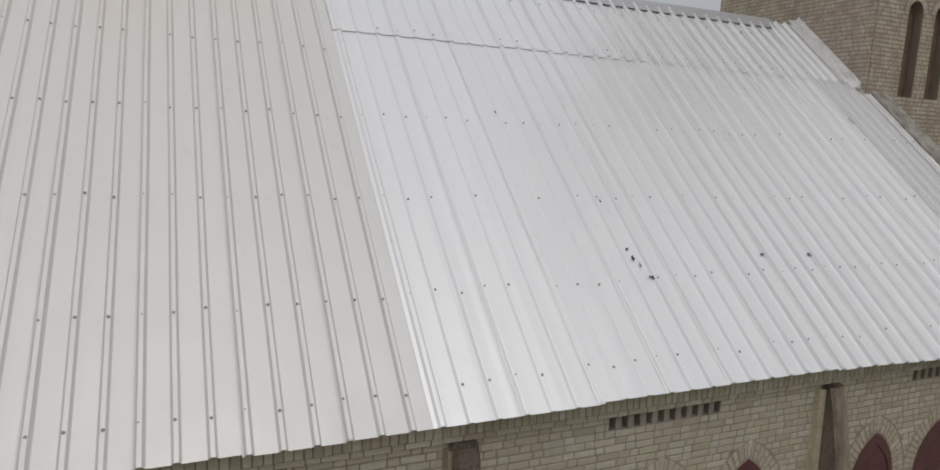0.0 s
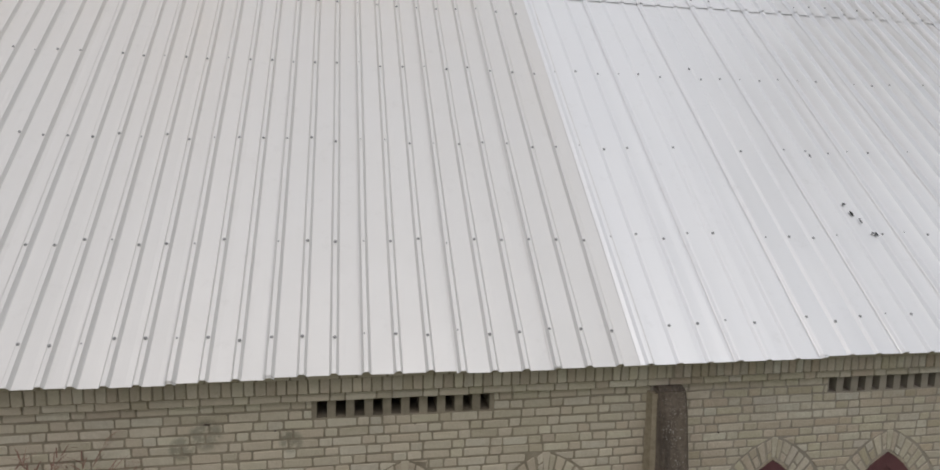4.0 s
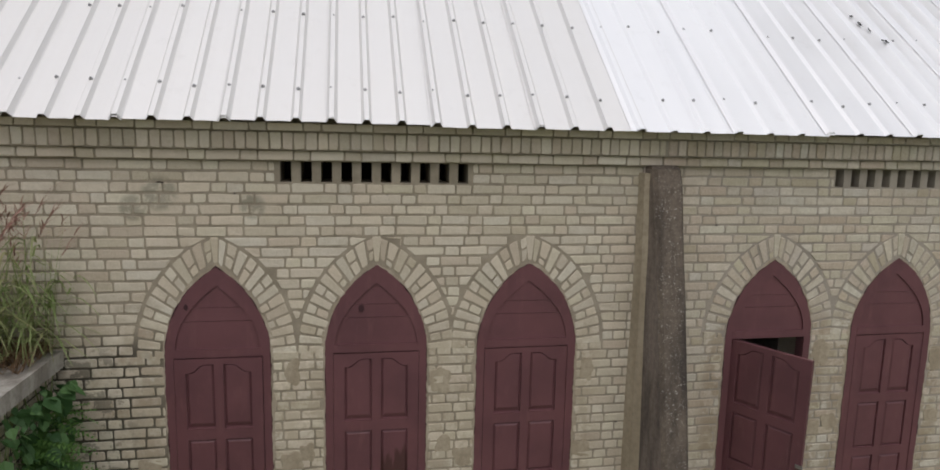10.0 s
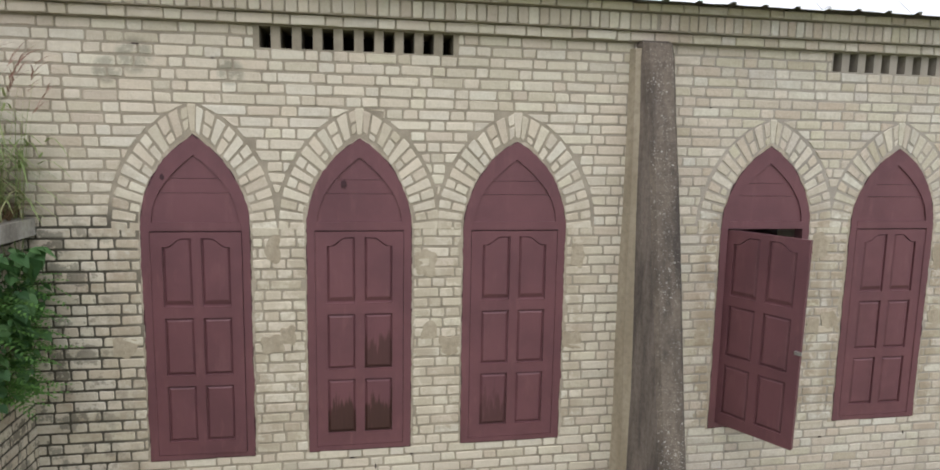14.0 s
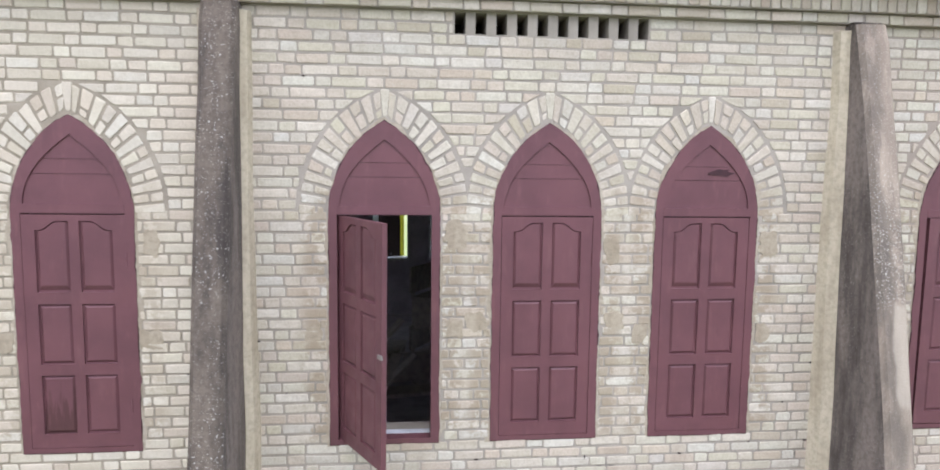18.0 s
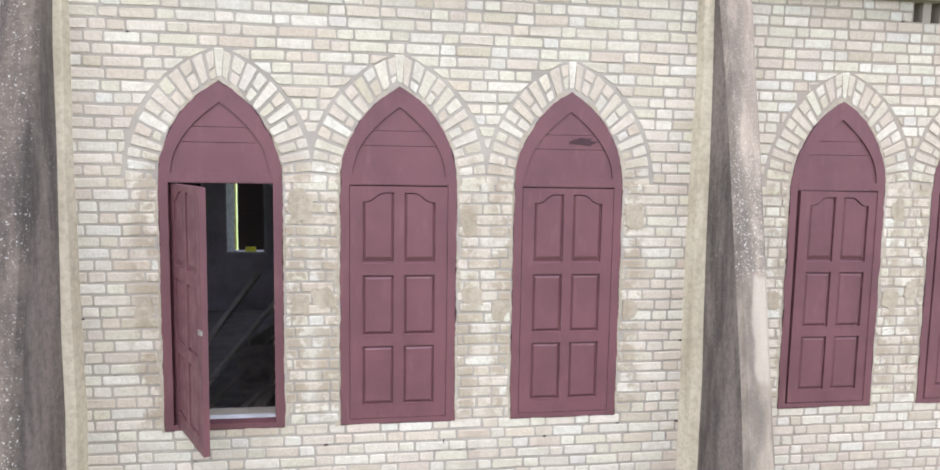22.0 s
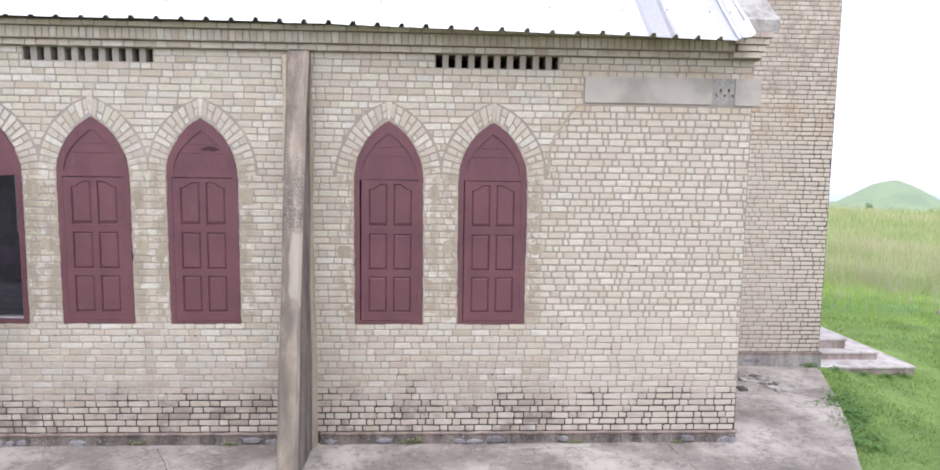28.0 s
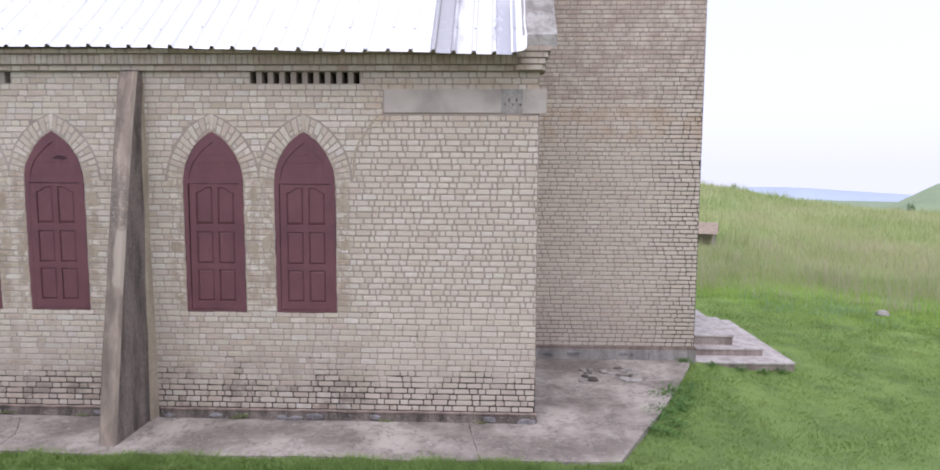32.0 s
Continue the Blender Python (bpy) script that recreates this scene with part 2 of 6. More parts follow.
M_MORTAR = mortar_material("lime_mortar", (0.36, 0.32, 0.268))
M_TMORTAR = mortar_material("tower_mortar", (0.082, 0.062, 0.054), 0.3, 0.75)


def plaster(name, col, dark, spots=0.0, rough=0.9):
    m = Mat(name, rough, 0, 0.25)
    streak = m.noise(3.0, 6, 0.65, (1.6, 1.6, 0.35))
    base = m.mix(m.ramp(streak, 0.38, 0.66), col, dark)
    base = m.mix(m.ramp(m.noise(26, 6, 0.7), 0.4, 0.68, 0.0, 0.4), base, tuple(v * 0.6 for v in dark))
    if spots:
        base = m.mix(m.math("MULTIPLY", m.ramp(m.noise(85, 2, 0.5), 0.62, 0.68), m.ramp(m.noise(3.5, 4), 0.40, 0.62, 0.25 * spots, spots)), base, (0.62, 0.60, 0.55))
    m.color(base)
    return m.bump(m.noise(55, 6, 0.7), 0.55, 0.008).m


M_PATCH = plaster("cement_smear", (0.41, 0.35, 0.26), (0.32, 0.265, 0.19))
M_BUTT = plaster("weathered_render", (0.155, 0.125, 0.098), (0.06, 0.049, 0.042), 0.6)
# one dark tone for the side faces, staining and shade together
M_BUTTDARK = plaster("dark_side_render", (0.245, 0.205, 0.175), (0.10, 0.084, 0.073), 0.25)


def streaked_render(cx):
    """Brown render with a dark gritty streak down its middle and a pale newer patch low down."""
    m = Mat("worn_brown_render", 0.9, 0, 0.25)
    base = m.mix(m.ramp(m.noise(4.0, 6, 0.65, (2.2, 2.2, 0.3)), 0.36, 0.66), (0.37, 0.303, 0.235), (0.25, 0.202, 0.157))
    d = m.math("ADD", m.math("SUBTRACT", m.axis(0), cx), m.math("MULTIPLY", m.math("SUBTRACT", m.noise(2.0, 3), 0.5), 0.16))
    z = m.math("ADD", m.axis(2), m.math("MULTIPLY", m.math("SUBTRACT", m.noise(9, 4), 0.5), 0.18))
    dark = m.math("MULTIPLY", m.ramp(d, 0.03, -0.04), m.ramp(m.noise(6, 5, 0.7, (1, 1, 0.3)), 0.34, 0.56))
    base = m.mix(m.math("MULTIPLY", dark, 0.6), base, (0.10, 0.085, 0.072))
    gritty = m.math("MULTIPLY", m.ramp(z, 2.2, 2.3), m.ramp(z, 3.1, 2.6))
    base = m.mix(m.math("MULTIPLY", gritty, m.ramp(m.noise(14, 5, 0.7), 0.38, 0.6, 0.2, 0.75)), base, (0.13, 0.11, 0.09))
    grit = m.math("MULTIPLY", m.ramp(m.noise(105, 2, 0.5), 0.60, 0.66), m.ramp(z, 2.15, 2.3, 0.12, 0.7))
    base = m.mix(m.math("MULTIPLY", grit, m.ramp(z, 3.3, 2.7, 0.3, 0.9)), base, (0.66, 0.63, 0.56))
    patch = m.math("MULTIPLY", m.math("MULTIPLY", m.ramp(z, 1.54, 1.62), m.ramp(z, 2.27, 2.2)), m.ramp(d, -0.03, 0.0))
    base = m.mix(m.math("MULTIPLY", patch, 0.6), base, (0.40, 0.35, 0.28))
    low = m.ramp(z, 1.56, 1.46)
    base = m.mix(m.math("MULTIPLY", low, m.ramp(m.noise(5, 5, 0.6, (1, 1, 0.4)), 0.35, 0.6, 0.15, 0.6)), base, (0.15, 0.125, 0.10))
    m.color(base)
    return m.bump(m.noise(55, 6, 0.7), 0.6, 0.009).m


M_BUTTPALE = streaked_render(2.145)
M_BUTTSIDE = plaster("pale_render", (0.57, 0.50, 0.37), (0.42, 0.355, 0.255))
M_FOOT = plaster("footing_cement", (0.17, 0.14, 0.115), (0.05, 0.042, 0.035), 0.5)
M_LEDGE = plaster("brown_ledge", (0.30, 0.235, 0.19), (0.17, 0.13, 0.105), 0.2)
M_STONE = plaster("footing_stone", (0.27, 0.26, 0.255), (0.13, 0.12, 0.115), 0.3)
M_CONC = plaster("old_concrete", (0.36, 0.34, 0.30), (0.22, 0.205, 0.185))
M_FLASH = plaster("crumpled_flashing", (0.82, 0.815, 0.80), (0.66, 0.65, 0.635))
M_SLAB = plaster("slab_concrete", (0.41, 0.39, 0.345), (0.21, 0.19, 0.165), 0.2)


def apron_material():
    m = Mat("apron_concrete", 0.85, 0, 0.3)
    base = m.mix(m.ramp(m.noise(0.9, 7, 0.62), 0.38, 0.64), (0.42, 0.375, 0.315), (0.20, 0.172, 0.142))
    base = m.mix(m.ramp(m.noise(4.5, 7, 0.75), 0.5, 0.68, 0, 0.6), base, (0.125, 0.104, 0.09))
    base = m.mix(m.ramp(m.noise(13, 6, 0.75), 0.52, 0.7, 0, 0.4), base, (0.46, 0.43, 0.39))
    vein = m.math("ABSOLUTE", m.math("SUBTRACT", m.noise(1.6, 7, 0.7), 0.5))
    base = m.mix(m.ramp(vein, 0.012, 0.003, 0, 0.55), base, (0.07, 0.06, 0.055))
    base = m.mix(m.ramp(m.noise(60, 4, 0.7), 0.5, 0.75, 0, 0.25), base, (0.10, 0.09, 0.08))
    m.color(base)
    return m.bump(m.math("ADD", m.noise(5, 6, 0.65), m.noise(45, 5, 0.7)), 0.6, 0.018).m


# riser colour carries the shading of the step fronts, over brown concrete
M_RISER = plaster("shaded_riser", (0.36, 0.30, 0.26), (0.20, 0.155, 0.13))
M_STEP = plaster("step_concrete", (0.50, 0.46, 0.415), (0.34, 0.30, 0.265), 0.15)
M_LIME = plaster("lime_fillet", (0.42, 0.365, 0.285), (0.33, 0.28, 0.205))
M_APRON = apron_material()


def paint_material():
    m = Mat("maroon_paint", 0.5, 0, 0.4)
    base = m.mix(m.ramp(m.noise(2.5, 5, 0.6), 0.35, 0.7), (0.138, 0.056, 0.063), (0.108, 0.044, 0.051))
    base = m.mix(m.ramp(m.noise(14, 6, 0.65, (1.0, 1.0, 0.25)), 0.52, 0.75, 0, 0.5), base, (0.185, 0.085, 0.085))
    m.color(base)
    m.rough(m.ramp(m.noise(8, 5), 0.3, 0.7, 0.42, 0.62))
    return m.bump(m.noise(35, 5, 0.6, (1, 1, 0.3)), 0.2, 0.003).m


M_PAINT = paint_material()


def dull(name, col, rough=0.7, scale=20.0, metal=0.0):
    m = Mat(name, rough, metal, 0.35)
    m.color(m.mix(m.ramp(m.noise(scale, 5), 0.35, 0.7), col, tuple(v * 0.72 for v in col)))
    return m.bump(m.noise(scale * 2.5, 4), 0.25, 0.004).m



def worn_paint(z0, z1, amount=0.85):
    """Paint rubbed off in upright brush-like streaks, most towards the foot of the panel."""
    m = Mat("worn_maroon_paint", 0.6, 0, 0.35)
    h = m.ramp(m.axis(2), z1, z0 + 0.1 * (z1 - z0), -0.22, 0.20)
    k = m.ramp(m.math("ADD", m.math("ADD", m.math("MULTIPLY", m.noise(42, 4, 0.65, (1.0, 1.0, 0.10)), 0.9), m.math("MULTIPLY", m.noise(13, 3, 0.5, (1.0, 1.0, 0.25)), 0.6)), h), 0.68, 0.84)
    wood = m.mix(m.noise(60, 4, 0.6, (1, 1, 0.1)), (0.050, 0.021, 0.013), (0.026, 0.012, 0.008))
    base = m.mix(m.ramp(m.noise(2.5, 5, 0.6), 0.35, 0.7), (0.138, 0.056, 0.063), (0.108, 0.044, 0.051))
    m.color(m.mix(m.math("MULTIPLY", k, amount), base, wood))
    return m.bump(m.noise(50, 5, 0.6, (1, 1, 0.15)), 0.25, 0.003).m


M_WORN_LOW, M_WORN_MID, M_WORN_FAINT = worn_paint(1.335, 1.72), worn_paint(1.79, 2.16, 0.65), worn_paint(1.335, 1.70, 0.5)
M_SMUDGE = dull("dark_smudge", (0.05, 0.018, 0.022), 0.6, 18)
M_LINTEL = dull("grey_cement", (0.45, 0.405, 0.345), 0.9, 2.2)
M_BLIND = dull("faded_brown_boards", (0.17, 0.115, 0.085), 0.85, 3)
M_DARKGAP = dull("shadow_wood", (0.03, 0.018, 0.018), 0.85)
M_METAL = dull("worn_steel", (0.42, 0.40, 0.38), 0.45, 40, 0.8)
M_RUST = dull("rusty_iron", (0.13, 0.07, 0.045), 0.8, 40)


def sheet_material(name, col, warm, rough, dull_amount, metal=0.30):
    m = Mat(name, rough, metal, 0.5)
    r = m.one()
    base = m.mix(m.math("MULTIPLY", r, 0.5), col, tuple(v * 0.94 for v in col))
    dust = m.math("MULTIPLY", m.ramp(m.noise(0.45, 4, 0.55, (1.0, 0.35, 0.35)), 0.3, 0.75), m.ramp(m.axis(1), 0.6, 3.6, 0.1 * dull_amount, dull_amount))
    base = m.mix(dust, base, warm)
    base = m.mix(m.ramp(m.noise(7, 6, 0.7), 0.56, 0.76, 0, 0.16), base, (0.50, 0.48, 0.45))
    m.color(base)
    m.rough(m.ramp(m.noise(2.4, 4), 0.3, 0.7, rough - 0.03, rough + 0.06))
    return m.bump(m.noise(1.9, 3, 0.5), 0.06, 0.02).m


M_SHEET_OLD = sheet_material("galvanised_old", (0.74, 0.73, 0.712), (0.73, 0.69, 0.64), 0.52, 1.0, 0.5)
M_SHEET_NEW = sheet_material("galvanised_new", (0.84, 0.84, 0.838), (0.80, 0.796, 0.785), 0.42, 0.4, 0.65)
M_RIDGE = sheet_material("ridge_flashing", (0.52, 0.53, 0.55), (0.43, 0.43, 0.43), 0.45, 0.6)


def grey_sheen_sheet():
    """A gable-end sheet whose duller sheen is painted as grey streaks by its first rib."""
    m = Mat("grey_sheen_sheet", 0.45, 0.35, 0.5)
    x = m.math("ADD", m.axis(0), m.math("MULTIPLY", m.math("SUBTRACT", m.noise(5, 6, 0.7, (1.0, 0.3, 0.3)), 0.5), 0.55))
    # painted grey sheen, kept near the eave where it shows from below
    dulled = m.math("MULTIPLY", m.ramp(x, 6.06, 5.88), m.ramp(m.math("ADD", m.axis(1), m.math("MULTIPLY", m.noise(3, 5, 0.7), 0.9)), 1.9, 0.9))
    base = m.mix(dulled, (0.70, 0.695, 0.688), (0.385, 0.38, 0.376))
    base = m.mix(m.math("MULTIPLY", m.ramp(x, 6.36, 6.44), m.ramp(m.axis(1), 0.9, 0.3)), base, (0.42, 0.42, 0.44))
    m.color(m.mix(m.ramp(m.noise(26, 5, 0.7), 0.5, 0.7, 0, 0.4), base, (0.55, 0.55, 0.57)))
    return m.bump(m.noise(1.9, 3, 0.5), 0.06, 0.02).m


M_STRIP = grey_sheen_sheet()
M_SCREW = dull("roof_screw", (0.36, 0.36, 0.36), 0.6, 60, 0.4)
M_RUSTFILM = dull("rust_bloom", (0.66, 0.60, 0.53), 0.7, 14, 0.2)
M_SOOT = dull("black_patch", (0.05, 0.05, 0.05), 0.9)


def ground_material():
    m = Mat("soil_and_turf", 0.95, 0, 0.15)
    base = m.mix(m.ramp(m.noise(0.35, 5, 0.6), 0.35, 0.68), (0.16, 0.24, 0.06), (0.20, 0.28, 0.075))
    base = m.mix(m.ramp(m.noise(1.7, 6, 0.7), 0.42, 0.68, 0, 0.7), base, (0.085, 0.13, 0.042))
    far = m.ramp(m.axis(1), 6.5, 14.0)
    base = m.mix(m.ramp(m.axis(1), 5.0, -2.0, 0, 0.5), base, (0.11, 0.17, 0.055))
    field = m.mix(m.ramp(m.axis(1), 11.0, 20.0), (0.235, 0.34, 0.085), m.mix(m.ramp(m.noise(0.05, 5, 0.6), 0.35, 0.7), (0.27, 0.32, 0.125), (0.33, 0.345, 0.165)))
    base = m.mix(far, base, field)
    # haze over the distant ground, mixed into its colour
    base = m.mix(m.ramp(m.axis(1), 70.0, 190.0, 0, 0.9), base, m.mix(m.ramp(m.noise(0.09, 5, 0.65), 0.4, 0.65), (0.22, 0.275, 0.17), (0.175, 0.23, 0.15)))
    worn = m.ramp(m.axis(1), -1.9, -3.6, 0, 0.8)          # browner ground added out of view to cut green bounce onto the cornice
    base = m.mix(worn, base, m.mix(m.noise(1.2, 5, 0.6), (0.20, 0.185, 0.115), (0.15, 0.15, 0.08)))
    m.color(base)
    return m.bump(m.noise(14, 6, 0.7), 0.7, 0.03).m


M_GROUND = ground_material()


def leaf_material(name, cols, rough=0.6, spread=1.3, each=0.8, size=0.22, through_light=0.35, near_tone=None):
    m = Mat(name, rough, 0, 0.3)
    wide = m.math("MULTIPLY", m.math("SUBTRACT", m.noise(size, 5, 0.6), 0.5), spread)
    c = m.stops(m.math("ADD", m.math("MULTIPLY", m.math("SUBTRACT", m.one(), 0.5), each), m.math("ADD", wide, 0.5)), cols)
    # mixes towards a second tone along y, wavering with noise
    if near_tone:
        y0, y1, amount, tone = near_tone
        patch = m.math("ADD", m.axis(1), m.math("MULTIPLY", m.math("SUBTRACT", m.noise(0.35, 4, 0.6), 0.5), 9.0))
        c = m.mix(m.ramp(patch, y1, y0, 0, amount), c, tone)
    m.color(c)
    thin = m.n("ShaderNodeBsdfTranslucent")
    m.put(c, thin.inputs["Color"])
    q = m.n("ShaderNodeMixShader")
    q.inputs[0].default_value = through_light
    m.put(m.b.outputs[0], q.inputs[1])
    m.put(thin.outputs[0], q.inputs[2])
    m.put(q.outputs[0], m.t.nodes["Material Output"].inputs["Surface"])
    return m.m


M_LAWN = leaf_material("lawn_blades", [(0.0, (0.145, 0.225, 0.045)), (0.35, (0.19, 0.285, 0.06)), (0.7, (0.24, 0.335, 0.08)), (1.0, (0.31, 0.375, 0.125))], spread=3.0, each=0.35, size=0.8, through_light=0.6, near_tone=(-2.0, 5.0, 0.5, (0.16, 0.25, 0.06)))
M_EDGE = leaf_material("edge_blades", [(0.0, (0.16, 0.26, 0.06)), (0.5, (0.25, 0.36, 0.10)), (1.0, (0.34, 0.44, 0.16))], each=0.6, spread=2.0, size=1.2, through_light=0.5)
M_TALL = leaf_material("tall_grass", [(0.0, (0.25, 0.345, 0.115)), (0.3, (0.33, 0.405, 0.155)), (0.6, (0.41, 0.435, 0.205)), (0.85, (0.48, 0.465, 0.255)), (1.0, (0.54, 0.505, 0.32))], each=0.35, spread=2.2, size=0.16, through_light=0.5)
M_FRINGE = leaf_material("green_fringe", [(0.0, (0.28, 0.45, 0.08)), (0.5, (0.37, 0.53, 0.11)), (1.0, (0.46, 0.56, 0.17))], each=0.4, through_light=0.55)
M_LEAF = leaf_material("creeper_leaf", [(0.0, (0.040, 0.095, 0.034)), (0.5, (0.072, 0.155, 0.052)), (1.0, (0.12, 0.225, 0.075))], 0.55)
M_FERN = leaf_material("fern_leaf", [(0.0, (0.07, 0.155, 0.035)), (0.5, (0.105, 0.215, 0.05)), (1.0, (0.15, 0.27, 0.07))], 0.6)
M_WEED = leaf_material("weed_leaf", [(0.0, (0.07, 0.16, 0.035)), (0.5, (0.11, 0.22, 0.05)), (1.0, (0.17, 0.28, 0.08))], 0.6)
M_REED = leaf_material("reed_leaf", [(0.0, (0.18, 0.25, 0.085)), (0.6, (0.28, 0.33, 0.14)), (1.0, (0.42, 0.38, 0.21))])
M_SEED = leaf_material("seed_head", [(0.0, (0.24, 0.125, 0.10)), (1.0, (0.40, 0.25, 0.20))])
M_STRAW = leaf_material("pale_straw", [(0.0, (0.36, 0.36, 0.20)), (0.5, (0.46, 0.42, 0.27)), (1.0, (0.55, 0.47, 0.34))], each=0.6, through_light=0.5)
M_BLUEGREEN = leaf_material("bluish_weed", [(0.0, (0.22, 0.35, 0.12)), (0.5, (0.29, 0.42, 0.19)), (1.0, (0.36, 0.46, 0.25))], each=0.6, through_light=0.5)
M_DRY = leaf_material("dry_grass", [(0.0, (0.16, 0.10, 0.06)), (1.0, (0.30, 0.20, 0.115))])
M_DARK = dull("whitewashed_plaster", (0.52, 0.475, 0.51), 0.9, 3)
M_FLOOR = dull("dim_cement_floor", (0.42, 0.385, 0.40), 0.8, 4)
M_THATCH = dull("old_thatch", (0.34, 0.27, 0.20), 0.95, 8)
M_PEW = dull("pew_wood", (0.42, 0.37, 0.33), 0.6, 12)
M_PALE = dull("pale_frame_paint", (0.62, 0.62, 0.64), 0.5, 12)
M_YELLOW = leaf_material("yellow_translucent", [(0.0, (0.80, 0.78, 0.22)), (1.0, (0.74, 0.70, 0.18))], through_light=0.75)


# distance haze is painted straight into the base colour
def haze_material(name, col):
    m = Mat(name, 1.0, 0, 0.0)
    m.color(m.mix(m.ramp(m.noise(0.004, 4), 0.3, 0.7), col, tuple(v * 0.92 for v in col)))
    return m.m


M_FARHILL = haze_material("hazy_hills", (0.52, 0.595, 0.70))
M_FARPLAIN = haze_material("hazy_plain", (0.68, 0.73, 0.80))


# ---- mesh helpers ----
class MB:
    """Collects corners and faces of one mesh."""

    def __init__(self):
        self.v, self.f = [], []

    def add(self, vs, fs):
        o = len(self.v)
        self.v += vs
        self.f += [tuple(i + o for i in q) for q in fs]
        return self

    def box(self, x0, x1, y0, y1, z0, z1):
        return self.add([(x0, y0, z0), (x1, y0, z0), (x1, y1, z0), (x0, y1, z0), (x0, y0, z1), (x1, y0, z1), (x1, y1, z1), (x0, y1, z1)],
                        [(0, 3, 2, 1), (4, 5, 6, 7), (0, 1, 5, 4), (1, 2, 6, 5), (2, 3, 7, 6), (3, 0, 4, 7)])

    def tub(self, m, loops):
        """Skin over loops of points, capped at both ends, through the pose m."""
        n = len(loops[0])
        vs = [tuple(m @ Vector(p)) for lp in loops for p in lp]
        fs = [(k * n + i, k * n + (i + 1) % n, (k + 1) * n + (i + 1) % n, (k + 1) * n + i) for k in range(len(loops) - 1) for i in range(n)]
        fs += [tuple(range(n))[::-1], tuple((len(loops) - 1) * n + i for i in range(n))]
        return self.add(vs, fs)

    def plate(self, outer, holes, y0, y1, back=True):
        """A plate in the x z plane from y0 to y1 with holes through it."""
        loops = [outer] + holes
        flat = [p for lp in loops for p in lp]
        tris = tessellate([[Vector((x, z, 0)) for x, z in lp] for lp in loops])
        front = []
        for a, b, c in tris:
            (ax, az), (bx, bz), (cx, cz) = flat[a], flat[b], flat[c]
            front.append((a, b, c) if (bx - ax) * (cz - az) - (bz - az) * (cx - ax) > 0 else (a, c, b))
        n = len(flat)
        vs = [(x, y0, z) for x, z in flat] + [(x, y1, z) for x, z in flat]
        fs = list(front)
        if back:
            fs += [(c + n, b + n, a + n) for a, b, c in front]
        o = 0
        for lp in loops:
            k = len(lp)
            area = sum(lp[i][0] * lp[(i + 1) % k][1] - lp[(i + 1) % k][0] * lp[i][1] for i in range(k))
            hole = lp is not outer
            for i in range(k):
                a, b = o + i, o + (i + 1) % k
                q = (a, a + n, b + n, b)
                fs.append(q if (area > 0) != hole else q[::-1])
            o += k
        return self.add(vs, fs)

    def mesh(self, name, mat, smooth=False):
        me = bpy.data.meshes.new(name)
        me.from_pydata(self.v, [], self.f)
        me.materials.append(mat)
        if smooth:
            me.shade_smooth()
        me.update()
        return me


from mathutils.geometry import tessellate_polygon as tessellate


def part(name, mb, mat, parent, label="", smooth=False, m=None):
    ob = new(name, mb if isinstance(mb, bpy.types.Mesh) else mb.mesh(name, mat, smooth))
    ob.parent = parent
    if m is not None:
        ob.matrix_basis = m
    return tagged(ob, label)


def thing(name, label, category, m=None, group="", kind=""):
    ob = new(name)
    ob.empty_display_size = 0.1
    if m is not None:
        ob.matrix_basis = m
    return tagged(ob, label, category, group, kind)


def solid(name, mb, mat, label, category, kind="", group="", smooth=False):
    return tagged(new(name, mb.mesh(name, mat, smooth)), label, category, group, kind)


# ---- plan, in metres ----
C = 0.071                       # one course of brick with its joint
GAP = 0.0125                    # width of an upright joint
PAIR = 0.324                    # a stretcher and a header with their joints
WINDOWS = (-5.10, -4.06, -2.99, -1.065, 0.015, 1.12, 3.05, 4.147)
SLIM = dict(zip(WINDOWS, (0.885, 0.925, 0.968, 0.96, 0.972, 0.965, 0.955, 0.96)))   # each opening's width against the widest, fitted to the camera's view
HALF, SILL, SPRING, APEX = 0.37, 1.205, 2.74, 3.345
VENTS = (-4.064, 0.02, 4.172)
BUTTRESSES = (-2.05, 2.145)
EAVE_Y, EAVE_Z, SLOPE, RIDGE_Y = -0.23, 4.285, 0.87, 4.79
WALL_L, WALL_R = -9.6, 6.9
GROUND = -0.16
RING = 0.205                    # depth of the arch ring
rise = APEX - SPRING
RADIUS = (HALF * HALF + rise * rise) / (2 * HALF)


def roof_z(y):
    return EAVE_Z + SLOPE * (y - EAVE_Y)


def coping_z(y):
    return 4.27 + SLOPE * (y + 0.12)


def squeezed(cx, outline):
    """An outline narrowed about the middle of its window."""
    return [(cx + (x - cx) * SLIM[cx], z) for x, z in outline]


def arch(cx, half=HALF, sill=SILL, spring=SPRING, radius=RADIUS, n=9):
    """The outline of a pointed opening, anticlockwise from its lower left corner."""
    off = radius - half
    top = math.acos(off / radius)
    right = [(cx - off + radius * math.cos(top * i / n), spring + radius * math.sin(top * i / n)) for i in range(n + 1)]
    left = [(2 * cx - x, z) for x, z in right[:-1]][::-1]
    return [(cx - half, sill), (cx + half, sill)] + right + left


